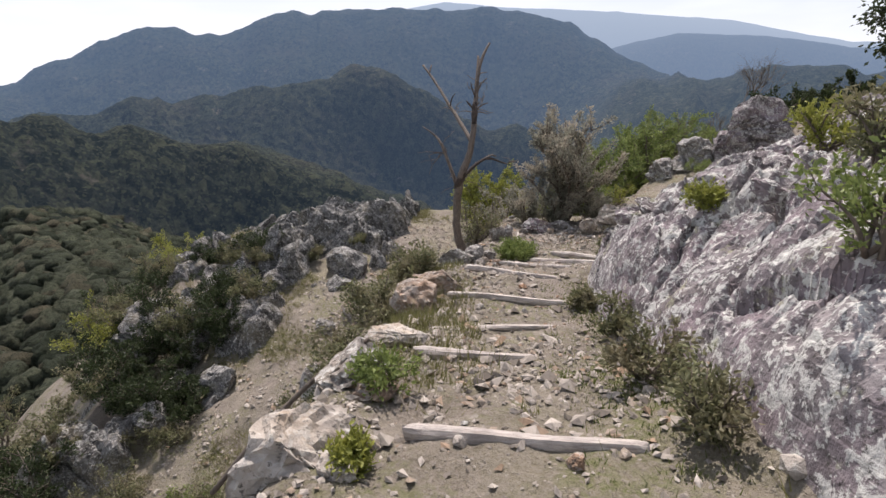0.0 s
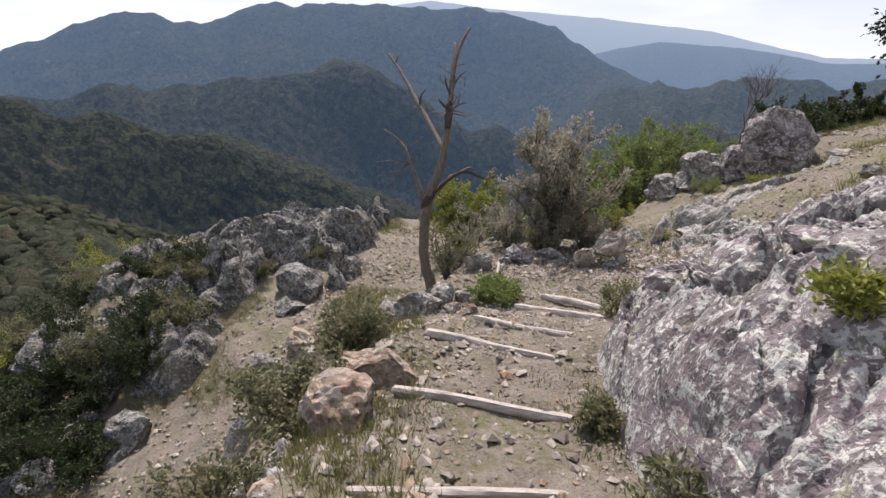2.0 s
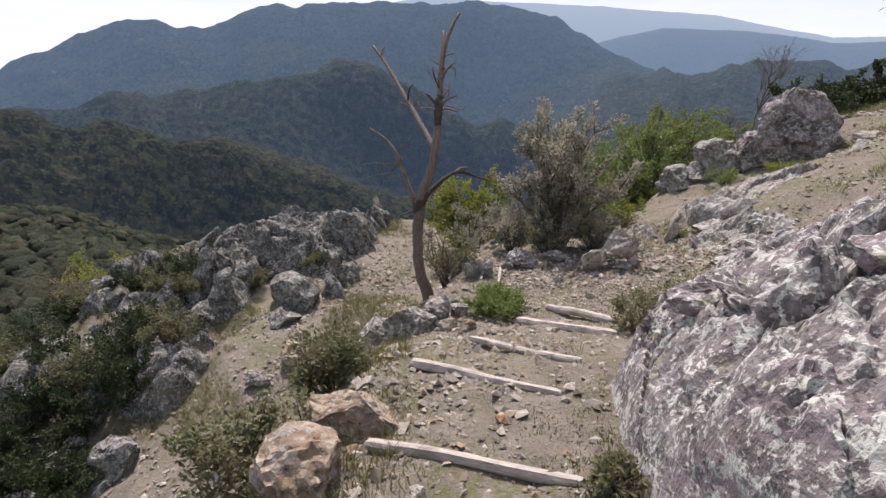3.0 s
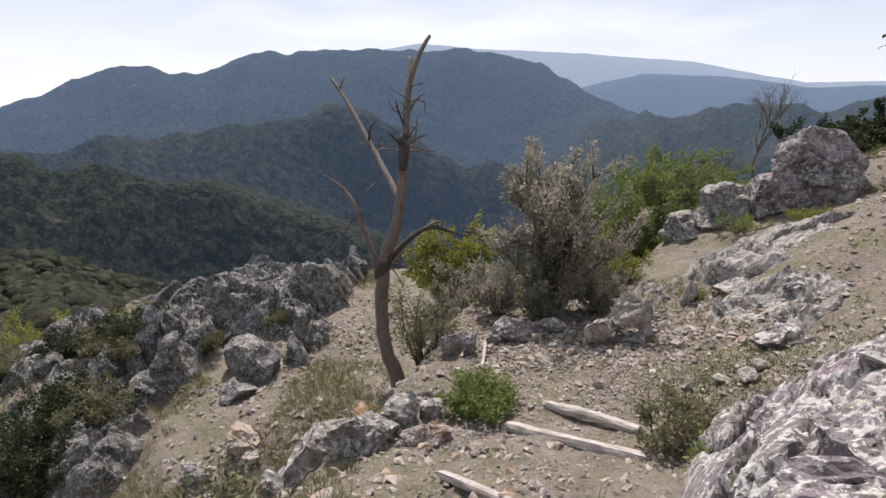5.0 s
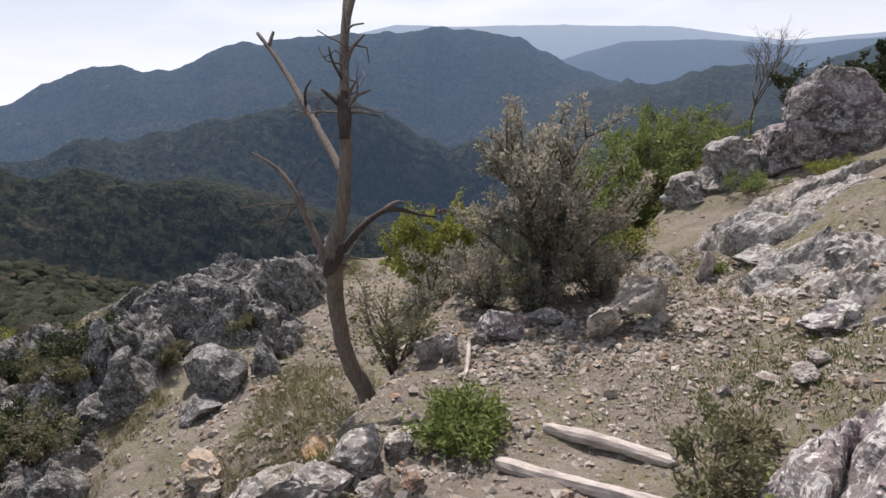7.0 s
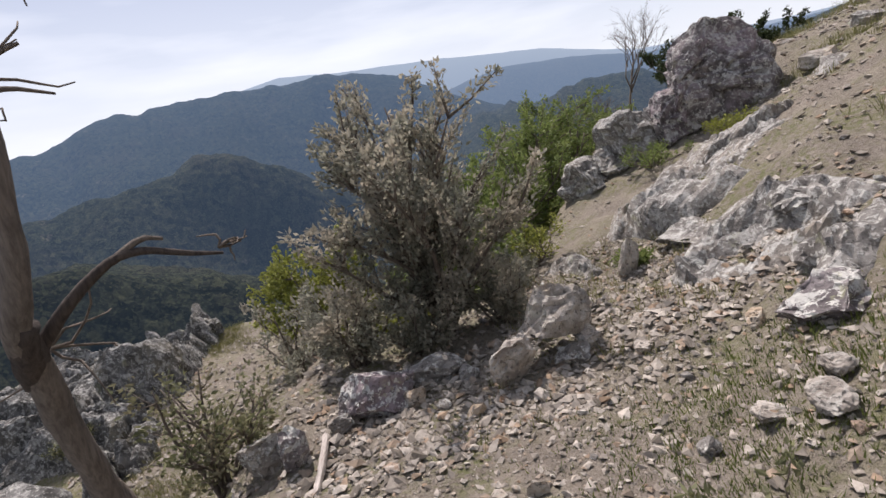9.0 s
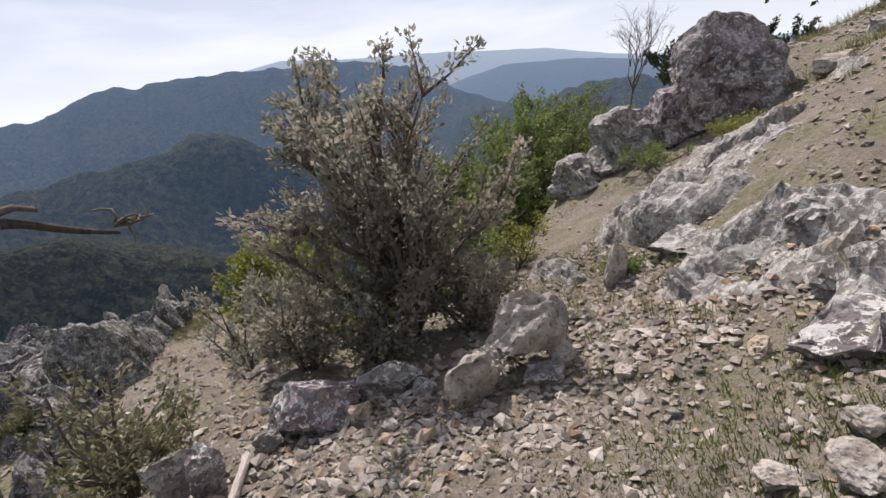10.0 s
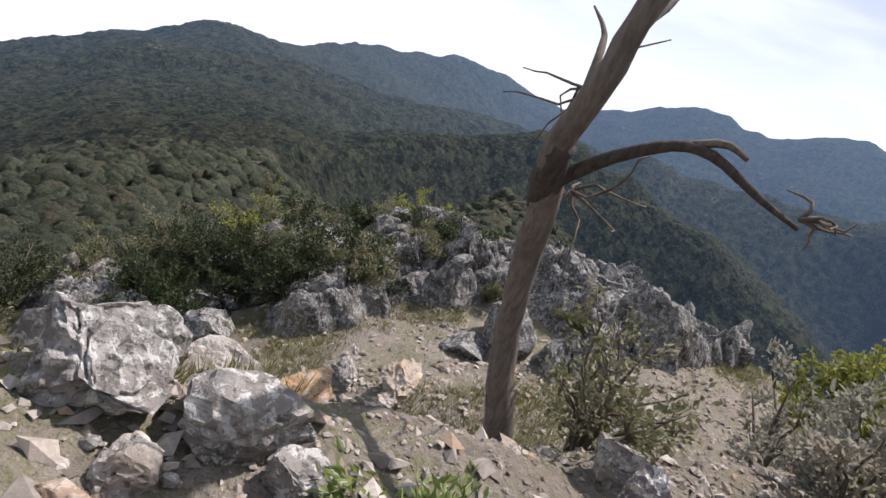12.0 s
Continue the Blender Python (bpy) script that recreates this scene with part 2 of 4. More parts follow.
def value_noise(x, y, seed=0):
    i, j = np.floor(x), np.floor(y)
    u, v = x - i, y - j
    u, v = u * u * (3 - 2 * u), v * v * (3 - 2 * v)
    a, b = hashed(i, j, seed), hashed(i + 1, j, seed)
    c, d = hashed(i, j + 1, seed), hashed(i + 1, j + 1, seed)
    return (a + (b - a) * u) * (1 - v) + (c + (d - c) * u) * v - 0.5


def fractal(x, y, octaves=4, seed=0, gain=0.5):
    total, size = 0, 1.0
    for k in range(octaves):
        total = total + size * value_noise(x * 2**k + 17.3 * k, y * 2**k - 9.1 * k, seed + k)
        size *= gain
    return total


def crowns(x, y, seed=0):
    """Rounded tree crowns, one to a cell: 1 in the middle of each, 0 between them."""
    i, j = np.floor(x), np.floor(y)
    best = np.full(np.shape(x), 9.0)
    for di in (-1, 0, 1):
        for dj in (-1, 0, 1):
            ci, cj = i + di, j + dj
            px, py = ci + 0.15 + 0.7 * hashed(ci, cj, seed), cj + 0.15 + 0.7 * hashed(ci, cj, seed + 5)
            best = np.minimum(best, (x - px) ** 2 + (y - py) ** 2 - 0.16 * hashed(ci, cj, seed + 9))
    return np.sqrt(np.clip(1 - best * 1.3, 0, 1.3))


def blocks(x, y, seed=0):
    """Angular blocks, one to a cell, each with its own height and tilt; and how near the joint is (0 on it)."""
    i, j = np.floor(x), np.floor(y)
    near, second, h = np.full(np.shape(x), 9.0), np.full(np.shape(x), 9.0), np.zeros(np.shape(x))
    for di in (-1, 0, 1):
        for dj in (-1, 0, 1):
            ci, cj = i + di, j + dj
            px, py = ci + 0.1 + 0.8 * hashed(ci, cj, seed), cj + 0.1 + 0.8 * hashed(ci, cj, seed + 5)
            d = np.hypot(x - px, y - py)
            top = hashed(ci, cj, seed + 9) + (hashed(ci, cj, seed + 13) - 0.5) * 0.9 * (x - px) + (hashed(ci, cj, seed + 17) - 0.5) * 0.9 * (y - py)
            first = d < near
            second = np.where(first, near, np.minimum(second, d))
            h = np.where(first, top, h)
            near = np.where(first, d, near)
    return h, np.clip((second - near) / 0.14, 0, 1)


PATH_Y = (-4.0, -0.5, 1.5, 2.5, 3.15, 3.75, 4.7, 5.2, 6.1, 6.5, 7.5, 9.0, 10.2)
PATH_X = (0.1, 0.2, 0.25, 0.28, 0.32, 0.5, 0.66, 0.98, 1.5, 1.8, 2.4, 2.3, 2.0)
PATH_Z = (0.7, 0.42, 0.3, 0.15, 0.02, -0.04, -0.13, -0.24, -0.42, -0.47, -0.53, -0.62, -0.75)


def local_ground(x, y):
    """The trodden path, the bank on its downhill side, the lower track, the crag's saddle and the uphill slope."""
    xc, zc = np.interp(y, PATH_Y, PATH_X), np.interp(y, PATH_Y, PATH_Z)
    left = np.interp(y, (0, 2, 4, 5.3, 6.6, 8.0, 9.0, 10, 11.5, 14), (-0.45, -0.35, -0.05, 0.25, 0.55, 0.9, 1.2, 1.7, 2.6, 3.4))
    upper = zc + 0.03 * (x - xc)
    rise = np.clip(x - np.interp(y, (0, 4, 6, 9), (0.95, 1.2, 2.6, 2.9)), 0, 40)
    upper = upper + np.minimum(rise, 4.5) * np.interp(y, (2, 6, 9, 12, 16), (0.75, 0.43, 0.41, 0.41, 0.3)) + 0.18 * np.clip(rise - 4.5, 0, 40) + 0.003 * rise**2 - 0.1 * np.clip(y - 8, 0, 8) * step(0, 2, rise)
    # beyond the bushes the near side falls away
    brow = np.interp(x, (1, 3, 5, 8, 14), (9.6, 10.0, 12.0, 15, 22))
    upper = upper - 0.75 * np.clip(y - brow, 0, 60)
    lower = -2.3 + 0.27 * np.clip(y - 10, -9, 0) + 0.06 * np.clip(y - 10, 0, 4) + np.interp(y, (9, 13), (0.3, 0.1)) * np.clip(x + 1.2, -4.5, 0)
    lower = lower - 0.85 * np.clip(-6.4 - x, 0, 60) - 0.75 * np.clip(y - 16.0 - 0.15 * (x + 3), 0, 60)
    drop = step(0.15, 2.1 + 0.9 * np.exp(-((y - 6.3) / 1.2) ** 2) - 0.35 * step(7, 8.5, y), left - x)
    # the hollow in which the dead tree stands
    hollow = 0.16 * np.exp(-((x - 0.3) / 0.55) ** 2 - ((y - 8.15) / 0.55) ** 2)
    return upper + (lower - upper) * drop - hollow


CREST_AZ = np.array((-180, -130, -95, -90, -83, -73, -64, -57, -53, -47, -42, -39, -34.5, -29, -23, -15, -8, -2, 5, 12.5, 15.5, 20, 26, 60, 180))
CREST_EL = np.array((-10, -14, -14.2, -13, -9.2, -5.7, -3.3, -1.2, 0.2, 0.6, 0.5, 0.6, 2.3, 4.6, 5.6, 7.3, 7.4, 8.3, 8.0, 6.9, 5.3, 2.4, 0, 2, 4))


def far_ground(az, r):
    """Height above the eye of the valleys and hills, by bearing (degrees) and distance."""
    def tan(deg):
        return np.tan(np.radians(deg))
    lay = []
    # the hillside down the valley stands nearer
    close = 0.5 + 0.5 * step(-80, -36, az)
    r = np.maximum(r / close, 30)
    near = np.interp(az, (-180, -120, -70, -40, -10, 10, 30, 45, 60, 120, 180), (-8, -38, -39, -29, -29, -27, -15, -5, 4, 14, 8))
    lay.append((30, 30 * tan(near)))
    low = np.interp(az, (-180, -100, -70, -55, -41, -35, -31, -20, 0, 20, 40, 60, 180), (-10, -37, -33, -26, -11, -12, -14.3, -19, -21, -16, -7, 3, 5))
    lay.append((165, 165 * tan(low)))
    spur = np.interp(az, (-180, -95, -75, -60, -50, -40, -34, -27, -21, -16, -11, -5, 0.5, 10, 20, 30, 60, 180), (-10, -26, -21, -14, -7, -2.8, -3.8, -4.9, -5.6, -7.8, -9.4, -11.4, -13.5, -14, -9, -5, 2, 4))
    lay.append((300, 300 * tan(np.minimum(spur, low + 6) - 10.5)))
    lay.append((390, 390 * tan(spur)))
    mid = np.interp(az, (-180, -95, -75, -62, -50, -39.5, -31, -22, -15, -9.6, -5, 1, 7, 14, 22, 45, 180), (-10, -19, -13, -9, -4.5, -2.6, -1.4, -1.0, 1.0, 2.9, 1.9, -1.4, -3.6, -6, -4, 0, 4))
    lay.append((690, 690 * tan(np.minimum(mid, spur + 6) - 6.0)))
    lay.append((820, 820 * tan(mid)))
    right = np.interp(az, (-20, 6, 10, 14.4, 18, 23, 28, 32, 45, 60), (-12, -8, -5, -1.7, 0.3, 1.6, 2.1, 2.8, 3.5, 4))
    crest = np.interp(az, CREST_AZ, CREST_EL)
    lay.append((1150, 1150 * tan(np.maximum(np.minimum(mid, crest) - 3.5, right))))
    lay.append((1650, 1650 * tan(crest)))
    lay.append((2050, 2050 * tan(crest - 5)))
    blue = np.interp(az, (-30, 8, 16, 22.5, 28, 32.5, 36, 45, 60), (-6, 1, 4.4, 5.7, 5.4, 4.9, 4.1, 4, 4))
    lay.append((2700, 2700 * tan(np.minimum(blue, np.where(az < -30, crest - 3, 20)))))
    lay.append((3300, 3300 * tan(np.minimum(blue - 4, np.where(az < -25, crest - 4, crest + 3)))))
    haze = np.interp(az, (-60, -40, -12, 0, 6.4, 17, 27, 36, 60), (-6, -2, 6.5, 8.7, 8.3, 7.7, 6.6, 4.5, 4))
    lay.append((4500, 4500 * tan(np.minimum(haze, np.where(az < -40, crest - 2, 20)))))
    z = lay[0][1]
    for (r0, z0), (r1, z1) in zip(lay, lay[1:]):
        z = np.where(r >= r0, z0 + (z1 - z0) * step(r0, r1, r), z)
    z = z * np.maximum(r / 4500, 1.0)
    # down the valley one long slope climbs to the plateau
    even = near + (crest - near) * np.clip(np.log(r / 30) / np.log(55), 0, 1) ** 0.9
    long_slope = step(-38, -70, az) * step(1700, 1650, r)
    return (z * (1 - long_slope) + r * tan(even) * long_slope) * close


EYE = (0.5, 3.0, 1.5)


def ground_height(x, y):
    dx, dy = x - EYE[0], y - EYE[1]
    r, az = np.hypot(dx, dy), np.degrees(np.arctan2(dx, dy))
    z = local_ground(x, y)
    w = step(16, 30, r)
    return z * (1 - w) + (EYE[2] + far_ground(az, np.maximum(r, 30))) * w


def roughness_of_ground(x, y):
    trodden = np.exp(-((x - np.interp(y, PATH_Y, PATH_X)) / 0.8) ** 2)
    return fractal(x * 0.8, y * 0.8, 3, 3) * 0.22 * (1 - 0.8 * trodden) + fractal(x * 5, y * 5, 3, 8) * 0.05


def surface(x, y):
    x, y = np.asarray(x, float), np.asarray(y, float)
    return ground_height(x, y) + roughness_of_ground(x, y) * np.clip(1.4 - np.hypot(x, y - 4) / 30, 0, 1)


def ground_at(x, y):
    return float(surface(np.array([x]), np.array([y]))[0])


def mesh_object(name, verts, faces, material, smooth=True):
    me = bpy.data.meshes.new(name)
    me.from_pydata(np.asarray(verts).tolist(), [], faces if isinstance(faces, list) else faces.tolist())
    me.materials.append(material)
    if smooth:
        me.polygons.foreach_set("use_smooth", [True] * len(me.polygons))
    me.update()
    return new(name, me)


def grid_faces(rows, cols):
    i = (np.arange(rows - 1)[:, None] * cols + np.arange(cols - 1)[None, :]).ravel()
    return np.stack((i, i + 1, i + cols + 1, i + cols), 1)


def hill_relief(x, y, az, r):
    """Spurs and gullies of the hills, on top of their main lines."""
    z = step(25, 120, r) * fractal(x / 130, y / 130, 5, 4) * np.clip(r * 0.032, 0, 22) * (1 - 0.75 * step(1200, 2500, r))
    z = z - step(250, 400, r) * step(-50, -36, az) * np.abs(fractal(az / 5.5, r / 900, 3, 14)) * np.clip(r * 0.055, 0, 62) * (1 - 0.8 * step(1500, 2200, r))
    side = step(-38, -56, az) * step(60, 160, r) * step(1500, 900, r)
    return z - side * (np.abs(fractal(x / 190 + y / 420, y / 150, 4, 24)) * 26 - 6)


def build_ground():
    # finer where the feet go
    def spread(a, b, n, c, k):
        u = np.linspace(-1, 1, n)
        u = np.sign(u) * np.abs(u) ** k
        return np.where(u < 0, c + (c - a) * u, c + (b - c) * u)
    xs, ys = spread(-20, 22, 370, 1.0, 1.9), spread(-14, 27, 370, 5.5, 1.8)
    gx, gy = np.meshgrid(xs, ys)
    gz = surface(gx, gy)
    ob = mesh_object("ground", np.stack((gx, gy, gz), -1).reshape(-1, 3), grid_faces(370, 370), EARTH)
    tagged(ob, "stony brown earth hillside with a trodden stepped path", "ground", kind="structure")
    # the valleys and hills, by bearing and distance, under a canopy of crowns
    az = np.concatenate((np.linspace(-180, -112, 50)[:-1], np.linspace(-112, 50, 590), np.linspace(50, 180, 70)[1:]))
    r = np.concatenate((np.geomspace(15, 30, 14)[:-1], np.geomspace(30, 175, 110)[:-1], np.linspace(175, 290, 60)[:-1], np.linspace(290, 400, 110)[:-1], np.linspace(400, 680, 66)[:-1],
                        np.linspace(680, 830, 90)[:-1], np.linspace(830, 1140, 16)[:-1], np.linspace(1140, 1680, 150)[:-1], np.geomspace(1680, 4600, 50)))
    ga, gr = np.meshgrid(az, r)
    gx, gy = EYE[0] + gr * np.sin(np.radians(ga)), EYE[1] + gr * np.cos(np.radians(ga))
    gz = ground_height(gx, gy) - 0.35 * step(30, 19, gr)
    gz += hill_relief(gx, gy, ga, gr)
    size = np.where(gr < 130, 3.2, np.where(gr < 520, 5.5, np.where(gr < 1150, 8.0, 13.0)))
    gz += step(130, 215, gr) * crowns(gx / size, gy / size, 2) * size * np.where(gr > 1150, 0.6, 1.0) * (1 - 0.8 * step(1900, 2600, gr))
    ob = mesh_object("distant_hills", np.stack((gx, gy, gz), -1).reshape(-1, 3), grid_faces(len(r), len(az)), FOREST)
    tagged(ob, "forested valleys and mountain ridges with blue haze put into their material", "hills", kind="structure")


build_ground()


def near_woods(count, seed):
    """The scrub and low trees of the valley below, each an uneven clump."""
    bm = bmesh.new()
    bmesh.ops.create_icosphere(bm, subdivisions=2, radius=1.0)
    bm.verts.ensure_lookup_table()
    ball = np.array([v.co[:] for v in bm.verts])
    faces = np.array([[v.index for v in f.verts] for f in bm.faces])
    bm.free()
    rng = np.random.default_rng(seed)
    az = np.radians(rng.uniform(-108, 14, count))
    r = 24 * (210 / 24) ** (rng.random(count) ** 0.62)
    x, y = EYE[0] + r * np.sin(az), EYE[1] + r * np.cos(az)
    z = ground_height(x, y) + hill_relief(x, y, np.degrees(az), r)
    size = rng.uniform(0.7, 1.5, count) * np.interp(r, (24, 60, 210), (0.6, 1.0, 2.0))
    v = ball[None] * (1 + rng.normal(0, 0.2, (count, len(ball), 1))) * size[:, None, None] * np.array((1, 1, 0.95))
    v = v + np.stack((x, y, z + size * 0.55), -1)[:, None]
    f = (faces[None] + np.arange(count)[:, None, None] * len(ball)).reshape(-1, 3)
    return tagged(mesh_object("valley_scrub", v.reshape(-1, 3), f, CANOPY), "dense grey-green scrub and low trees below the ridge", "scrub", kind="stuff")


near_woods(8500, 61)


# ---- makers ----
def part(name, bm_or_me, material, parent, label=""):
    me = bm_or_me
    if isinstance(bm_or_me, bmesh.types.BMesh):
        me = bpy.data.meshes.new(name)
        bm_or_me.to_mesh(me)
        bm_or_me.free()
    me.materials.clear()
    me.materials.append(material)
    ob = new(name, me)
    ob.parent = parent
    return tagged(ob, label)


def plain_mesh(name, verts, faces, smooth=False):
    me = bpy.data.meshes.new(name)
    me.from_pydata(np.asarray(verts).tolist(), [], faces if isinstance(faces, list) else np.asarray(faces).tolist())
    if smooth:
        me.polygons.foreach_set("use_smooth", [True] * len(me.polygons))
    me.update()
    return me


def rock_bm(size, seed, level=4, rough=0.2, cuts=12, fine=0.08):
    """An angular rock: a ball cut by random planes, then split by clefts and roughened."""
    rng = random.Random(seed)
    bm = bmesh.new()
    bmesh.ops.create_icosphere(bm, subdivisions=level, radius=1.0)
    planes = []
    for _ in range(cuts):
        n = Vector((rng.gauss(0, 1), rng.gauss(0, 1), rng.gauss(0, 0.8))).normalized()
        planes.append((n, rng.uniform(0.48, 0.8)))
    off = Vector((rng.uniform(-50, 50), rng.uniform(-50, 50), rng.uniform(-50, 50)))
    bed = Vector((rng.gauss(0, 0.4), rng.gauss(0, 0.4), 1)).normalized()
    for v in bm.verts:
        p = v.co.copy()
        for n, d in planes:
            over = p.dot(n) - d
            if over > 0:
                p -= n * over * 0.97
        d = v.co.normalized()
        p += d * rough * 0.55 * noise.fractal(v.co * 1.3 + off, 0.8, 2.0, 3)
        p += d * fine * (noise.turbulence(v.co * 3.2 + off, 4, True) - 0.55)
        layer = (p.dot(bed) * 3.1 + 0.5 * noise.noise(v.co * 1.5 + off)) % 1.0
        p += d * fine * 0.5 * (layer - 0.5)
        ridge = abs(noise.noise(v.co * 2.2 + off * 2))
        p -= d * fine * 1.5 * max(0, 0.12 - ridge) / 0.12
        v.co = Vector((p.x * size[0], p.y * size[1], p.z * size[2]))
    return bm


def rock(x, y, size, seed, material=None, label="grey weathered rock on the bank", name="rock", sink=0.35, turn=None, tilt=0, level=4, z=None, group="", cuts=12, rough=0.2, parent=None):
    bm = rock_bm(size, seed, level, rough, cuts)
    for f in bm.faces:
        f.smooth = False
    me = bpy.data.meshes.new(name)
    bm.to_mesh(me)
    bm.free()
    me.materials.append(material or ROCK)
    ob = new(name, me)
    rng = random.Random(seed + 99)
    z = ground_at(x, y) + size[2] * (1 - 2 * sink) if z is None else z
    ob.matrix_world = pose(x, y, z, tilt, rng.uniform(-8, 8), turn if turn is not None else rng.uniform(0, 360))
    if parent:
        ob.parent = parent
        return ob
    return tagged(ob, label, "rock", group)


def tube(points, radii, sides=7, seed=0, knobbly=0.0):
    """A limb: rings along the points, closed at both ends."""
    rng = random.Random(seed)
    pts = [Vector(p) for p in points]
    verts, faces = [], []
    side = Vector((0.37, 0.81, 0.2))
    for k, p in enumerate(pts):
        d = (pts[min(k + 1, len(pts) - 1)] - pts[max(k - 1, 0)]).normalized()
        a = d.cross(side).normalized()
        b = d.cross(a)
        for s in range(sides):
            w = 2 * math.pi * s / sides
            rad = radii[k] * (1 + knobbly * rng.uniform(-1, 1))
            verts.append(p + (a * math.cos(w) + b * math.sin(w)) * rad)
    for k in range(len(pts) - 1):
        for s in range(sides):
            i, j = k * sides + s, k * sides + (s + 1) % sides
            faces.append((i, j, j + sides, i + sides))
    faces.append(tuple(range(sides))[::-1])
    faces.append(tuple(range((len(pts) - 1) * sides, len(pts) * sides)))
    return verts, faces


def smooth_line(points, n):
    """n points on a Catmull-Rom line through the points."""
    p = [Vector(q) for q in points]
    p = [2 * p[0] - p[1], *p, 2 * p[-1] - p[-2]]
    out = []
    for k in range(n):
        u = k / (n - 1) * (len(p) - 3)
        i = min(int(u), len(p) - 4)
        u -= i
        a, b, c, d = p[i:i + 4]
        out.append(0.5 * (2 * b + (c - a) * u + (2 * a - 5 * b + 4 * c - d) * u * u + (3 * b - a - 3 * c + d) * u**3))
    return out


def joined(pieces):
    verts, faces = [], []
    for v, f in pieces:
        n = len(verts)
        verts += [tuple(q) for q in v]
        faces += [tuple(i + n for i in g) for g in f]
    return verts, faces


def leaf_cards(centres, directions, length, width, seed, spread=0.7):
    """Small pointed leaves, each folded along its midrib, one at every centre."""
    rng = np.random.default_rng(seed)
    c = np.asarray(centres, float)
    n = len(c)
    d = np.asarray(directions, float) + rng.normal(0, spread, (n, 3))
    d /= np.linalg.norm(d, axis=1)[:, None] + 1e-9
    s = np.cross(d, rng.normal(0, 1, (n, 3)))
    s /= np.linalg.norm(s, axis=1)[:, None] + 1e-9
    up = np.cross(s, d)
    ln = (length * rng.uniform(0.6, 1.3, n))[:, None]
    wd = (width * rng.uniform(0.7, 1.3, n))[:, None]
    mid = c + d * ln * 0.45
    v = np.stack((c, mid + s * wd + up * wd * 0.35, c + d * ln, mid - s * wd + up * wd * 0.35), 1).reshape(-1, 3)
    i = np.arange(n)[:, None] * 4
    f = np.concatenate((i + (0, 1, 2), i + (0, 2, 3)), 0)
    return v, f


def shrub(x, y, height, width, seed, leaves, twig=None, label="", stems=9, sprays=26, per=40, leaf=(0.05, 0.011), name="shrub", spread=1.0, lean=(0, 0), z=None, category="shrub", low=0.12, tuft=0.16, group="", upright=0.5):
    """A bush: stems that fork from the root, sprays on them, and leaves round the ends of the sprays."""
    rng = random.Random(seed)
    root = new(name)
    root.location = (x, y, ground_at(x, y) - 0.03 if z is None else z)
    tagged(root, label, category, group)
    limbs, centres, ways = [], [], []
    for k in range(stems):
        w = 2 * math.pi * (k + rng.random() * 0.8) / stems
        out = width / 2 * rng.uniform(0.25, 1.0) * spread
        tip = Vector((math.cos(w) * out + lean[0], math.sin(w) * out + lean[1], height * rng.uniform(0.55, 1.0) * (1.05 - 0.35 * (out / (width / 2 * spread)) ** 2)))
        bend = tip * 0.5 + Vector((rng.uniform(-1, 1) * 0.12 * width, rng.uniform(-1, 1) * 0.12 * width, height * 0.06))
        line = smooth_line([(rng.uniform(-.05, .05), rng.uniform(-.05, .05), 0), bend, tip], 7)
        r0 = 0.012 * height + 0.006
        limbs.append(tube(line, [r0 * (1 - 0.8 * q / 6) for q in range(7)], 5, rng.random()))
        for _ in range(max(1, sprays // stems)):
            u = rng.uniform(low, 1.0)
            i = min(int(u * 6), 5)
            at = line[i].lerp(line[i + 1], u * 6 - i)
            away = Vector((at.x, at.y, 0))
            away = away.normalized() if away.length > 1e-4 else Vector((1, 0, 0))
            way = (away * rng.uniform(0.2, 1.0) + Vector((rng.uniform(-.8, .8), rng.uniform(-.8, .8), upright + rng.uniform(-0.3, 0.7)))).normalized()
            ln = rng.uniform(0.5, 1.2) * 0.24 * (width + height) / 2
            end = at + way * ln
            limbs.append(tube([at, at.lerp(end, 0.5) + Vector((0, 0, -0.02)), end], [r0 * 0.4, r0 * 0.25, r0 * 0.1], 4, 0))
            for _ in range(per):
                q = rng.uniform(0.25, 1.05)
                p = at.lerp(end, q)
                rad = tuft * 0.5 * (1.15 - 0.5 * q)
                centres.append((p.x + rng.gauss(0, rad * 0.6), p.y + rng.gauss(0, rad * 0.6), max(0.01, p.z + rng.gauss(0, rad * 0.6))))
                ways.append(tuple(way * 0.9 + away * 0.2))
    part("branchwork", plain_mesh("branchwork", *joined(limbs), True), twig or TWIG, root)
    if leaves:
        part("foliage", plain_mesh("foliage", *leaf_cards(centres, ways, leaf[0], leaf[1], seed)), leaves, root)
    return root


# ---- the crag beside the steps ----
def crag_foot(y):
    return float(np.interp(y, (1, 2, 3, 4, 4.6, 5.2), (0.98, 1.02, 1.06, 1.14, 1.3, 1.65)))


def crag_top(x, y):
    """The mean height of the crag's face."""
    d = max(x - crag_foot(y), 0)
    top = float(np.interp(y, (1.0, 3.2, 4.2, 5.0, 5.6), (1.25, 1.25, 1.0, 0.72, 0.45)))
    return float(np.interp(y, PATH_Y, PATH_Z)) + 0.8 * top * (1 - math.exp(-d * 2.6)) + 0.32 * d



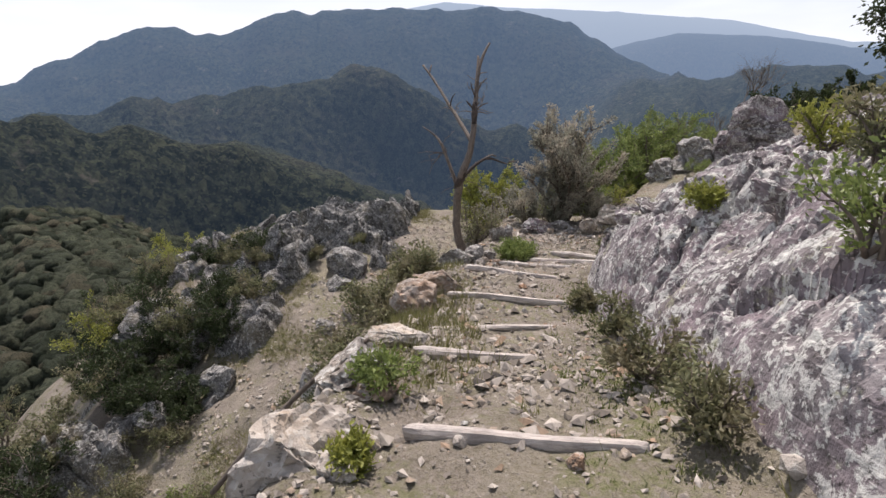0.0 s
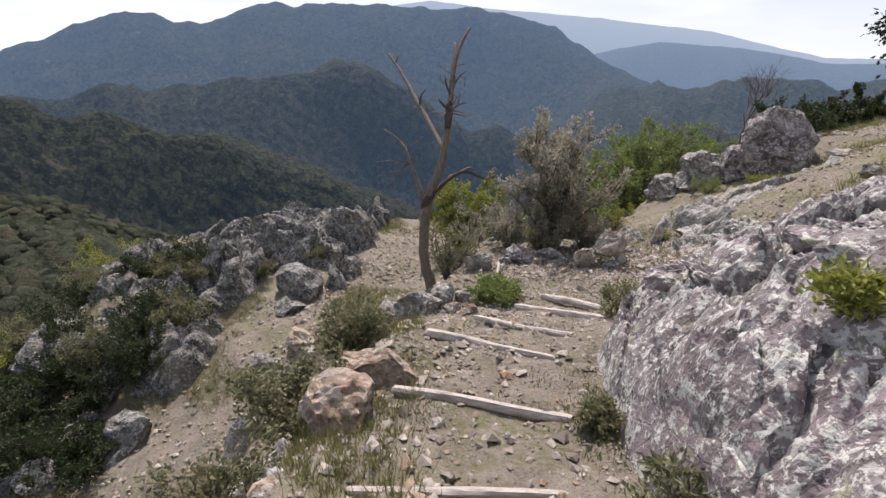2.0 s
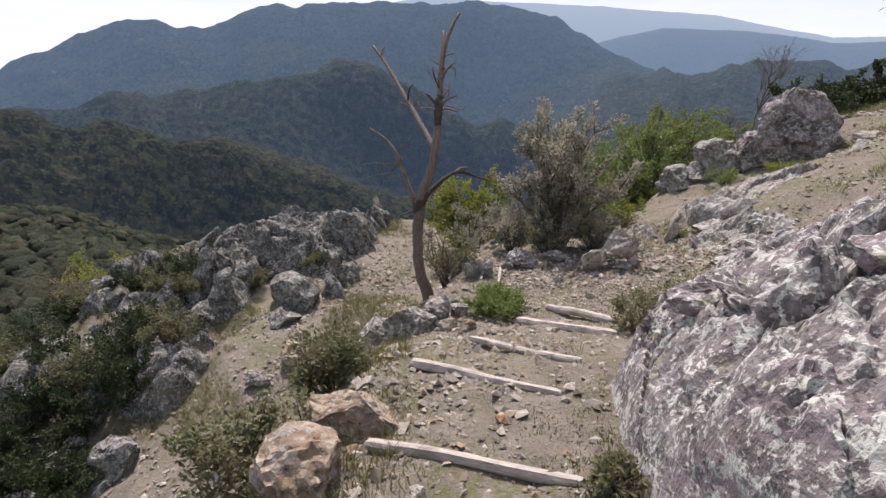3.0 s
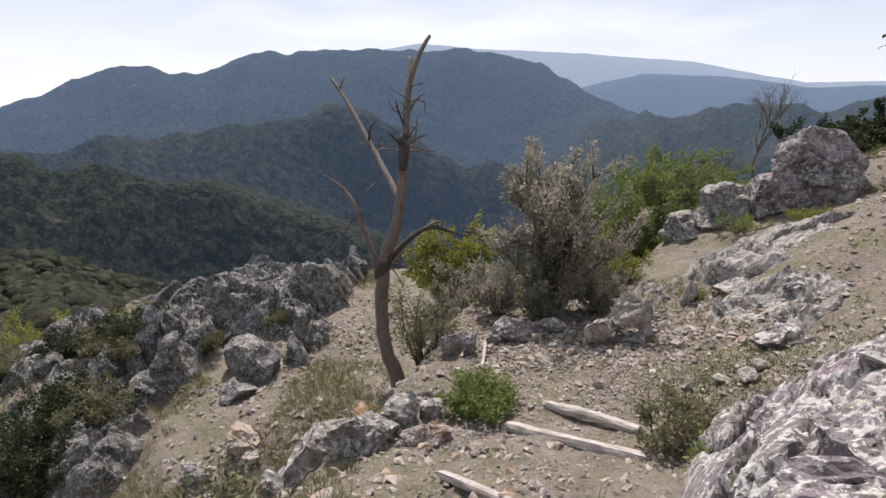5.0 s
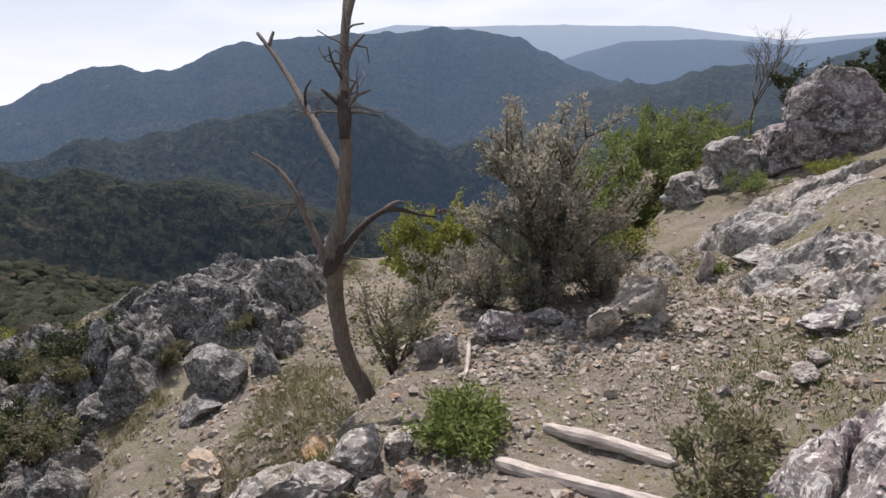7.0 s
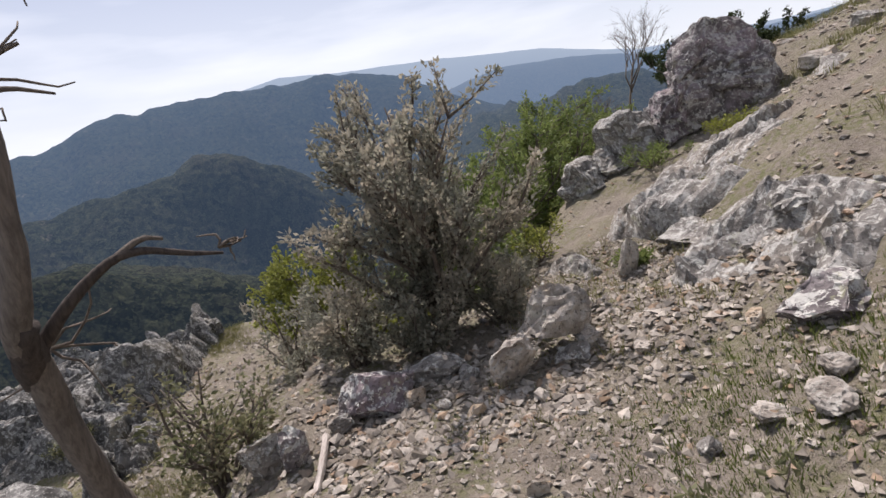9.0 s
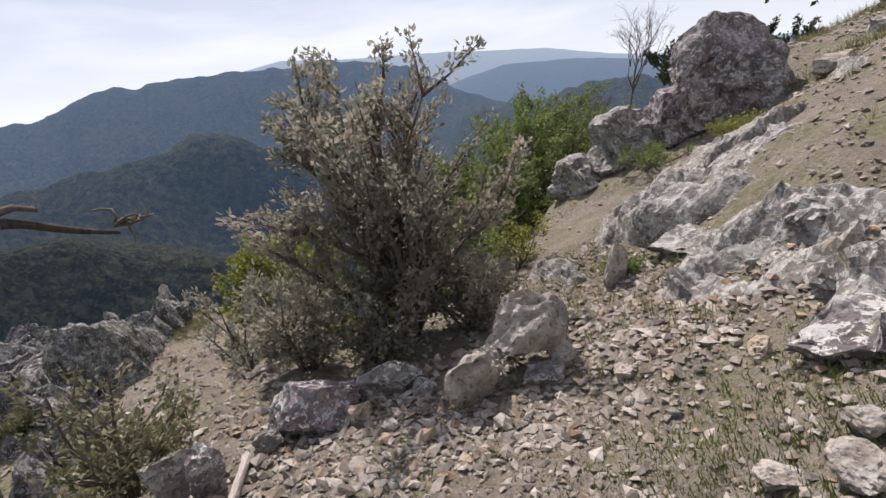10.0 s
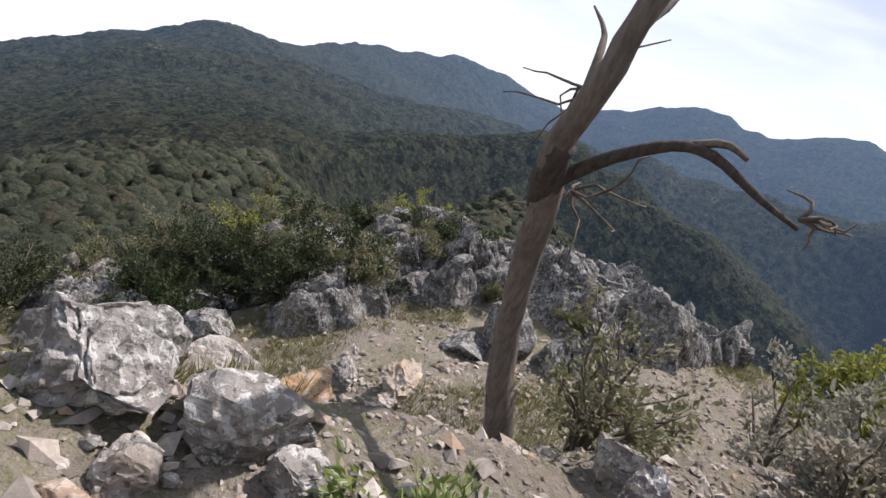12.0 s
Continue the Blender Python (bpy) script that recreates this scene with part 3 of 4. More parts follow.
def big_rock():
    """The long bedrock face that climbs from the path's uphill edge."""
    nu, nv = 430, 240
    y = np.linspace(-2.5, 6.1, nu)[:, None]
    v = np.linspace(0, 1, nv)[None, :]
    foot = np.interp(y, (-2.5, 1.0, 2.0, 3.0, 4.0, 4.6, 5.2, 6.1), (1.0, 0.98, 1.02, 1.06, 1.14, 1.3, 1.65, 2.2))
    reach = np.interp(y, (-2.5, 3.0, 5.0, 6.1), (3.4, 3.4, 3.0, 2.4))
    top = np.interp(y, (-2.5, 1.0, 2.2, 3.2, 4.2, 5.0, 5.6, 6.1), (1.5, 1.25, 1.25, 1.25, 1.0, 0.72, 0.45, 0.1))
    x = foot + reach * v
    base = np.interp(y, PATH_Y, PATH_Z)
    climb = 0.8 * top * (1 - np.exp(-(x - foot) * 2.6)) + 0.32 * (x - foot)
    z = base - 0.3 + 0.3 * step(0, 0.06, v) + climb
    # tilted ledges, broken blocks and clefts
    a, b = x * 0.8 + z * 0.5, y + 0.0 * x
    ledge = (a * 2.1 + b * 0.9 + fractal(x * 1.1, b * 1.1, 3, 21) * 1.6) % 1.0
    z = z + 0.03 * (ledge - 0.5) * step(0.0, 0.1, v)
    block = (b * 1.7 - a * 0.7 + fractal(x * 1.3, b * 1.3, 3, 31) * 1.2) % 1.0
    z = z - 0.06 * np.exp(-((block - 0.5) / 0.06) ** 2) * step(0.02, 0.1, v)
    z = z + 0.16 * fractal(x * 1.2, b * 1.2, 3, 41)
    wa, wb = x + z * 0.5 + 0.25 * fractal(x * 2, b * 2, 3, 71), b + 0.25 * fractal(x * 2, b * 2, 3, 75)
    h1, j1 = blocks(wa * 1.5, wb * 1.1, 81)
    h2, j2 = blocks(wa * 4.6 + 0.4 * wb, wb * 3.4, 85)
    rugged = step(0.02, 0.1, v)
    z = z + (0.2 * (h1 - 0.5) - 0.08 * (1 - j1) + 0.045 * (h2 - 0.5) - 0.025 * (1 - j2)) * rugged
    z = z + (0.09 * np.abs(fractal(x * 9, b * 9, 3, 55, 0.6)) - 0.03) * rugged
    push = 0.1 * fractal(b * 1.6, z * 2.2, 4, 61)
    xx = x + push * step(0.0, 0.08, v)
    ends = step(0, 0.04, (y + 2.5) / 8.6) * step(1, 0.95, (y + 2.5) / 8.6)
    floor_z = base - 0.4
    z = floor_z + (z - floor_z) * ends
    z = np.where(v >= 1, z - 0.8, z)
    ob = mesh_object("crag", np.stack((xx, y + 0 * x, z), -1).reshape(-1, 3), grid_faces(nu, nv)[:, ::-1], ROCK_VIOLET, False)
    tagged(ob, "lichen-spotted grey bedrock crag beside the stepped path", "rock")
    return ob


crag = big_rock()


# ---- timber steps ----
def timber(a, b, thick, seed, label="weathered split log edging a path step", high=None, split=False):
    """A rough split log from a to b, half sunk in the earth."""
    rng = random.Random(seed)
    a, b = Vector(a), Vector(b)
    ln = (b - a).length
    n, sides = 26, 10
    off = seed * 7.7
    verts, faces = [], []
    for k in range(n):
        u = k / (n - 1)
        for s in range(sides):
            w = 2 * math.pi * (s + 0.5) / sides
            cy, cz = math.cos(w), math.sin(w)
            sq = 1 / max(abs(cy), abs(cz)) ** 0.6
            r = thick * (0.92 + 0.22 * noise.noise(Vector((u * 3 + off, cy, cz))) + 0.12 * noise.noise(Vector((u * 12 + off, cy * 3, cz * 3)))) * (1.05 - 0.15 * u)
            end = 0.0
            if k in (0, n - 1):
                end = rng.uniform(-0.02, 0.025)
                r *= 0.9
            verts.append((u * ln + end, cy * r * sq * 0.9 + 0.006 * math.sin(u * 4 + off), cz * r * sq * (high or 1.0) + 0.004 * math.sin(u * 6 + off)))
    for k in range(n - 1):
        for s in range(sides):
            i, j = k * sides + s, k * sides + (s + 1) % sides
            faces.append((i, j, j + sides, i + sides))
    faces.append(tuple(range(sides))[::-1])
    faces.append(tuple(range((n - 1) * sides, n * sides)))
    me = plain_mesh("log_step", verts, faces)
    me.materials.append(WOOD)
    ob = new("log_step", me)
    d = (b - a).normalized()
    ob.matrix_world = Matrix.LocRotScale(a, d.to_track_quat("X", "Z"), None)
    return tagged(ob, label, "log", "timber edges of the steps")


def on_ground(x, y, lift=0.0):
    return (x, y, ground_at(x, y) + lift)


timber(on_ground(-0.2, 1.56, 0.03), on_ground(0.72, 1.42, 0.0), 0.036, 1, "thick pale weathered log edging a path step")
timber(on_ground(-0.2, 2.45, 0.03), on_ground(0.78, 2.5, -0.04), 0.036, 2, "weathered log with a sawn end, half buried across the path")
timber(on_ground(-0.13, 3.17, 0.01), on_ground(0.76, 3.1, -0.015), 0.022, 3, "thin half-buried timber across the path")
timber(on_ground(0.02, 4.1, 0.03), on_ground(0.98, 3.74, 0.0), 0.032, 4)
timber(on_ground(0.19, 4.93, 0.03), on_ground(1.07, 4.52, 0.0), 0.034, 5, "pale split log of two lengths edging a path step")
timber(on_ground(0.64, 5.59, 0.03), on_ground(1.3, 4.93, 0.01), 0.027, 6)
timber(on_ground(1.17, 6.45, 0.04), on_ground(1.84, 5.75, 0.01), 0.042, 7, "squared weathered timber with a splintered end edging a step")
timber(on_ground(1.49, 6.68, 0.03), on_ground(1.98, 6.15, 0.02), 0.038, 8, "squared weathered timber edging the lowest step")
timber(on_ground(1.19, 8.05, 0.02), on_ground(1.12, 7.62, 0.0), 0.024, 9, "narrow weathered board set on edge beside the terrace")



# ---- the dead tree ----
def dead_tree():
    root = new("dead_tree")
    root.location = (0.33, 8.1, -1.16)
    tagged(root, "bare dead tree with broken grey-brown limbs", "tree")

    def limb(name, pts, radii, mat, n=14, label="", seed=0, sides=9, parent=root):
        line = smooth_line([Vector(p) - root.location for p in pts], n)
        rad = list(np.interp(np.linspace(0, 1, n), np.linspace(0, 1, len(radii)), radii))
        for k in range(1, n - 1):
            line[k] += Vector((noise.noise(line[k] * 6) * 0.25 * rad[k], noise.noise(line[k] * 6 + Vector((9, 0, 0))) * 0.25 * rad[k], 0))
        return part(name, plain_mesh(name, *tube(line, rad, sides, seed, 0.08), True), mat, parent, label)

    trunk = limb("trunk", [(0.36, 8.12, -1.3), (0.3, 8.05, -0.95), (0.2, 7.93, -0.55), (0.17, 7.8, -0.1), (0.2, 7.68, 0.28), (0.25, 7.55, 0.5), (0.34, 7.5, 0.8), (0.38, 7.5, 1.1), (0.4, 7.55, 1.45)],
                 (0.1, 0.075, 0.064, 0.061, 0.061, 0.056, 0.046, 0.041, 0.036), BARK, 34, "grey-brown trunk stripped of bark", 1, 12)
    limb("leader", [(0.4, 7.55, 1.42), (0.42, 7.65, 1.75), (0.44, 7.8, 2.02), (0.44, 7.9, 2.15)], (0.034, 0.03, 0.024, 0.018), BARK, 14, "broken leading shoot", 2)
    limb("leader_fork", [(0.42, 7.68, 1.8), (0.47, 7.8, 2.05), (0.54, 7.9, 2.22), (0.61, 7.96, 2.34)], (0.026, 0.024, 0.021, 0.015), BARK, 10, "", 3)
    limb("knot", [(0.16, 7.7, 0.24), (0.22, 7.61, 0.38), (0.27, 7.54, 0.52)], (0.048, 0.066, 0.05), BARK_DARK, 8, "dark burnt knot", 4, 10)
    limb("upper_knot", [(0.385, 7.5, 1.2), (0.395, 7.53, 1.34), (0.4, 7.56, 1.5)], (0.034, 0.05, 0.034), BARK_DARK, 8, "dark burnt knot", 5, 10)
    big = limb("limb", [(0.36, 7.5, 0.95), (0.2, 7.85, 1.2), (0.0, 8.25, 1.5), (-0.2, 8.6, 1.8), (-0.4, 8.85, 2.06)], (0.032, 0.028, 0.024, 0.021, 0.016), BARK, 18, "long limb reaching outward", 6)
    limb("limb_stub", [(-0.3, 8.73, 1.93), (-0.26, 8.8, 2.06)], (0.018, 0.012), BARK, 4, "", 7, 6, big)
    low = limb("low_branch", [(0.22, 7.64, 0.36), (0.36, 7.66, 0.52), (0.54, 7.72, 0.66), (0.68, 7.76, 0.68), (0.84, 7.82, 0.62), (0.97, 7.88, 0.58)], (0.032, 0.026, 0.021, 0.018, 0.013, 0.007), BARK_DARK, 18, "dark drooping lower branch", 8)
    limb("twig", [(0.56, 7.73, 0.665), (0.68, 7.77, 0.73), (0.76, 7.8, 0.71)], (0.018, 0.014, 0.009), BARK, 6, "", 9, 6, low)
    for k, (p, q, r) in enumerate((((0.41, 7.54, 1.38), (0.58, 7.5, 1.5), 0.014), ((0.39, 7.53, 1.4), (0.27, 7.52, 1.52), 0.018), ((0.42, 7.6, 1.62), (0.56, 7.6, 1.84), 0.014),
                                 ((0.41, 7.58, 1.55), (0.33, 7.58, 1.78), 0.012), ((0.43, 7.7, 1.85), (0.56, 7.68, 1.92), 0.009), ((0.05, 8.15, 1.42), (0.12, 8.1, 1.62), 0.012), ((0.4, 7.55, 1.36), (0.6, 7.62, 1.34), 0.011))):
        mid = tuple((a + b) / 2 + 0.02 * (1 if n == 2 else -1) for n, (a, b) in enumerate(zip(p, q)))
        limb("stub", [p, mid, q], (r, r * 0.85, r * 0.5), BARK_DARK if k % 2 else BARK, 6, "", 20 + k, 6)
    rng = random.Random(5)
    # fine twigs, a few from each break
    for n, (p, way, ln, count) in enumerate((((0.2, 7.8, 0.35), (0.5, 0.2, -0.05), 0.4, 6), ((0.0, 7.9, 0.75), (-0.4, 0.1, 0.35), 0.5, 5), ((0.41, 7.54, 1.4), (0.3, 0, 0.25), 0.3, 4),
                                             ((0.4, 7.53, 1.36), (-0.25, 0.1, 0.2), 0.3, 3), ((0.42, 7.65, 1.75), (0.35, 0, 0.4), 0.3, 3), ((0.42, 7.62, 1.65), (-0.3, 0.05, 0.5), 0.25, 3),
                                             ((0.96, 7.87, 0.61), (0.3, 0.1, 0.25), 0.16, 6), ((0.1, 8.1, 1.35), (0.1, 0.05, 0.35), 0.26, 4))):
        for k in range(count):
            d = (Vector(way).normalized() + Vector((rng.gauss(0, .35), rng.gauss(0, .35), rng.gauss(0, .35)))).normalized()
            q, pts = Vector(p), [Vector(p)]
            for _ in range(5):
                d = (d + Vector((rng.gauss(0, .5), rng.gauss(0, .5), rng.gauss(0, .45)))).normalized()
                q = q + d * ln * rng.uniform(0.14, 0.26)
                pts.append(q)
            line = tube([v - root.location for v in pts], [0.008, 0.007, 0.006, 0.005, 0.004, 0.003], 5)
            part("twig", plain_mesh("twig", *line, True), TWIG, trunk, "thin curled bare twig")
    # the stick that carries the side limb below the fork
    limb("side_branch", [(0.15, 7.75, 0.3), (0.02, 7.85, 0.62), (-0.1, 7.95, 0.9), (-0.22, 8.05, 1.02), (-0.38, 8.1, 1.12)], (0.034, 0.026, 0.02, 0.013, 0.006), TWIG, 14, "pale thin side branch", 11, 7)
    return root


dead_tree()

# ---- rocks ----
STONES = "stones along the terrace edge"
rock(6.35, 10.85, (0.85, 0.75, 0.72), 11, ROCK_BOULDER, "large lichen-covered boulder on the slope", "boulder", 0.15, 20, 0, 5, z=0.98, cuts=10)
rock(4.9, 11.35, (0.62, 0.5, 0.42), 12, ROCK, "pale grey boulder at the brow of the slope", "boulder", 0.3, 30, 0, 4, z=-0.1)
rock(5.2, 11.3, (0.4, 0.36, 0.3), 34, ROCK, "pale grey rock at the brow of the slope", "boulder", 0.3, 10, 0, 4, z=0.1)
rock(5.95, 11.05, (0.55, 0.45, 0.45), 33, ROCK_BOULDER, "lichen-covered boulder beside the large one", "boulder", 0.3, 50, 0, 4)
rock(5.5, 11.3, (0.66, 0.5, 0.44), 13, ROCK, "pale grey boulder at the brow of the slope", "boulder", 0.3, 80, 0, 4, z=0.38)
rock(1.55, 8.2, (0.3, 0.2, 0.22), 14, ROCK_VIOLET, "blocky grey stone on the terrace edge", "stone", 0.3, 15, group=STONES)
rock(1.98, 8.35, (0.26, 0.15, 0.12), 15, ROCK, "flat grey stone on the terrace edge", "stone", 0.3, 5, group=STONES)
rock(2.32, 7.98, (0.22, 0.14, 0.19), 16, STONE_PALE, "tan angular stone on the terrace edge", "stone", 0.2, 40, 20, z=-0.42, group=STONES)
rock(2.7, 8.15, (0.27, 0.17, 0.24), 17, STONE_PALE, "tan slab leaning on the terrace edge", "stone", 0.2, 10, 15, z=-0.3, group=STONES)
rock(0.85, 8.05, (0.15, 0.13, 0.15), 18, ROCK, "grey stone stacked beside the tree", "stone", 0.2, 30, group=STONES)
rock(1.02, 7.98, (0.1, 0.1, 0.15), 19, ROCK_VIOLET, "grey stone stacked beside the tree", "stone", 0.2, 70, group=STONES)
rock(3.6, 8.65, (0.13, 0.07, 0.24), 20, STONE_PALE, "pale upright slab in the rubble", "stone", 0.3, 30, 12)
rock(4.1, 8.6, (0.5, 0.3, 0.12), 21, ROCK, "flat pale bedrock showing through the slope", "rock", 0.45, 35)
rock(4.25, 7.75, (0.3, 0.2, 0.13), 22, ROCK, "flat-topped grey rock in the slope", "rock", 0.35, 20)
rock(3.5, 6.95, (0.34, 0.26, 0.14), 23, ROCK_VIOLET, "violet-grey slab with pale lichen", "rock", 0.4, 25)
rock(-0.27, 3.86, (0.27, 0.32, 0.22), 24, ROCK_OCHRE, "rusty orange boulder edging the path", "boulder", 0.45, 30, 0, 4)
rock(-0.1, 4.32, (0.33, 0.2, 0.18), 25, ROCK_OCHRE, "rusty orange boulder edging the path", "boulder", 0.3, -15, 0, 4)
rock(0.16, 6.24, (0.26, 0.22, 0.22), 26, ROCK, "large lichen-grey rock beside the step", "rock", 0.32, 20, 0, 5)
rock(-0.2, 6.35, (0.3, 0.22, 0.22), 27, ROCK, "lichen-grey rock beside the step", "rock", 0.3, 60, 0, 4)
rock(-0.12, 6.75, (0.34, 0.16, 0.12), 32, STONE_PALE, "long pale slab on the bank below the step", "rock", 0.35, 30, 0, 4)
rock(-0.6, 1.42, (0.3, 0.26, 0.24), 28, STONE_PALE, "large pale rock beside the path", "boulder", 0.62, 20, 0, 4)
rock(-0.5, 2.2, (0.28, 0.2, 0.15), 29, ROCK, "grey flat rock beside the path", "boulder", 0.45, 60, 0, 4)
rock(-0.38, 1.95, (0.13, 0.11, 0.09), 30, ROCK_OCHRE, "brown stone beside the path", "stone", 0.25, 20)
rock(-0.33, 2.65, (0.2, 0.14, 0.1), 31, STONE_PALE, "pale stone beside the path", "stone", 0.3, 10)

# the crag across the lower track: broken blocks heaped along its crest and face
rng = random.Random(77)
for k in range(46):
    u = k / 45
    x, y = -1.0 - 5.2 * u + rng.uniform(-.4, .4), 15.6 - 2.2 * u + rng.uniform(-1.4, .6)
    s = rng.uniform(0.28, 0.62)
    rock(x, y, (s * rng.uniform(.9, 1.5), s, s * rng.uniform(.55, .95)), 200 + k, ROCK_DARK if rng.random() < 0.45 else ROCK, "grey broken crag block on the ridge", "crag_block", 0.3, level=3, z=-2.55 + rng.uniform(-.3, .15) - max(0, 14.6 - y) * 0.35 - 0.9 * max(0, u - 0.55), group="blocks of the ridge crag")
for k in range(34):
    u = rng.random()
    x, y = -2.6 - 4.2 * u + rng.uniform(-.5, .5), 12.9 - 2.6 * rng.random() - 0.6 * u
    s = rng.uniform(0.3, 0.7)
    rock(x, y, (s, s * .9, s * rng.uniform(.7, 1.2)), 300 + k, ROCK_DARK, "dark grey crag block above the lower track", "crag_block", 0.55, level=3, group="blocks of the ridge crag")
rock(-1.2, 15.9, (0.5, 0.45, 0.5), 260, ROCK_DARK, "rounded dark boulder on the ridge", "boulder", 0.3, 0, 0, 4, z=-2.02)

# ---- bushes ----
shrub(2.25, 9.3, 2.0, 1.6, 1, LEAF_GREY, None, "tall grey-leaved bush going to seed behind the stones", 26, 234, 84, (0.05, 0.012), "bush", 1.05, (-0.1, 0), low=0.25, tuft=0.13, upright=0.95)
shrub(1.2, 13.4, 1.7, 2.1, 2, LEAF_YELLOW, None, "yellow-green bush beyond the dead tree", 22, 230, 80, (0.07, 0.02), "bush")
shrub(2.3, 12.6, 1.6, 1.9, 9, LEAF_YELLOW, None, "yellow-green bush beyond the grey bush", 20, 190, 70, (0.065, 0.018), "bush")
shrub(2.9, 10.6, 1.3, 1.5, 3, LEAF_GREEN, None, "green bush on the brow", 14, 100, 60, (0.05, 0.014), "bush")
shrub(4.0, 12.3, 1.9, 2.2, 4, LEAF_GREEN, None, "broad bright green bush on the brow", 18, 150, 80, (0.06, 0.016), "bush", z=-1.3)
shrub(5.3, 13.6, 2.0, 2.6, 5, LEAF_GREEN, None, "broad bright green bush on the brow", 18, 150, 80, (0.06, 0.016), "bush", z=-1.0)
shrub(0.55, 8.4, 0.9, 0.85, 6, LEAF_SCRUB, None, "thin brownish shrub beside the dead tree", 16, 64, 24, (0.045, 0.012), "shrub")
shrub(1.02, 6.87, 0.17, 0.62, 7, LEAF_GREEN, None, "low bright green shrub beside the step", 16, 90, 60, (0.045, 0.008), "shrub")
shrub(-0.55, 4.2, 0.6, 0.9, 8, LEAF_SCRUB, None, "dusty green shrub on the bank", 14, 70, 50, (0.04, 0.01), "shrub")
shrub(9.3, 14.6, 1.0, 1.9, 10, LEAF_DARK, None, "dark green bush on the hillside", 12, 80, 70, (0.07, 0.02), "bush")

# ---- the ridge crag and the gully rocks ----
def outcrop(name, x0, x1, y0, y1, lift, mask, seed, label, material, n=170, dip=False):
    """Bedrock that breaks through a slope: it stands clear of the earth where the rock is sound and dips under it elsewhere."""
    x, y = np.meshgrid(np.linspace(x0, x1, n), np.linspace(y0, y1, n))
    u, v = (x - x0) / (x1 - x0), (y - y0) / (y1 - y0)
    rim = step(0, 0.12, u) * step(1, 0.88, u) * step(0, 0.12, v) * step(1, 0.88, v)
    sound = step(-0.16, 0.22, fractal(x * 0.75, y * 0.75, 3, seed) + mask(x, y))
    wx, wy = x + 0.5 * fractal(x * 1.1, y * 1.1, 3, seed + 1), y + 0.5 * fractal(x * 1.1, y * 1.1, 3, seed + 2)
    h1, j1 = blocks(wx / 1.25, wy / 0.9, seed)
    h2, j2 = blocks(wx / 0.42, wy / 0.36, seed + 1)
    h = 0.35 + 0.8 * h1 * j1**0.5 + 0.24 * (h2 - 0.5) - 0.1 * (1 - j2)
    rag = np.abs(fractal(x * 6, y * 6, 3, seed + 4, 0.6)) * 0.12
    z = surface(x, y) - 0.3 - (0.15 * step(-3.2, -1.2, x) + 0.4 * step(-3.6, -5.8, x) if dip else 0) + rim * sound * (0.22 + lift * h + rag)
    x = x + 0.2 * fractal(y * 2, z * 2, 3, seed + 5)
    y = y + 0.2 * fractal(x * 2, z * 2, 3, seed + 6)
    ob = mesh_object(name, np.stack((x, y, z), -1).reshape(-1, 3), grid_faces(n, n), material, False)
    return tagged(ob, label, "rock")


ridge = outcrop("ridge_crag", -7.2, -0.6, 10.6, 16.8, 0.95, lambda x, y: 0.42 * step(11.0, 14.0, y) - 0.45 * step(-2.4, -0.9, x) * step(15, 13, y), 101, "broken grey rock crag along the ridge above the lower track", ROCK_DARK, 230, True)
gully = outcrop("gully_crag", -7.4, -2.6, 6.2, 11.4, 0.55, lambda x, y: 0.05 - 0.3 * step(-3.6, -2.8, x), 131, "dark broken rock in the shaded gully", ROCK_DARK, 190)
bank = outcrop("bank_crag", -2.6, -0.3, 1.2, 8.4, 0.35, lambda x, y: -0.04 + 0.0 * x, 151, "low grey bedrock on the bank below the steps", ROCK, 170)
slope = outcrop("slope_bedrock", 2.9, 9.5, 5.6, 13.5, 0.24, lambda x, y: -0.15 + 0.0 * x, 171, "pale bedrock showing through the rubble slope", ROCK, 200)

rng = random.Random(43)
for k in range(14):
    x, y = rng.uniform(-6.4, -3.6), rng.uniform(7.2, 10.6)
    s = rng.uniform(0.2, 0.4)
    rock(x, y, (s * 1.2, s, s), 750 + k, ROCK_DARK, name="block", z=ground_at(x, y) + s * 0.45, level=3, parent=gully)

# loose blocks that stand out of the crag beside the steps
rng = random.Random(41)
for k in range(16):
    y = rng.uniform(0.8, 5.2)
    d = rng.uniform(0.45, 1.3)
    fx = crag_foot(y) + d
    fz = crag_top(fx, y)
    s = rng.uniform(0.1, 0.19)
    rock(fx, y, (s * 1.4, s, s * 0.6), 700 + k, ROCK_VIOLET, name="block", z=fz - 0.04, parent=crag, tilt=-20)

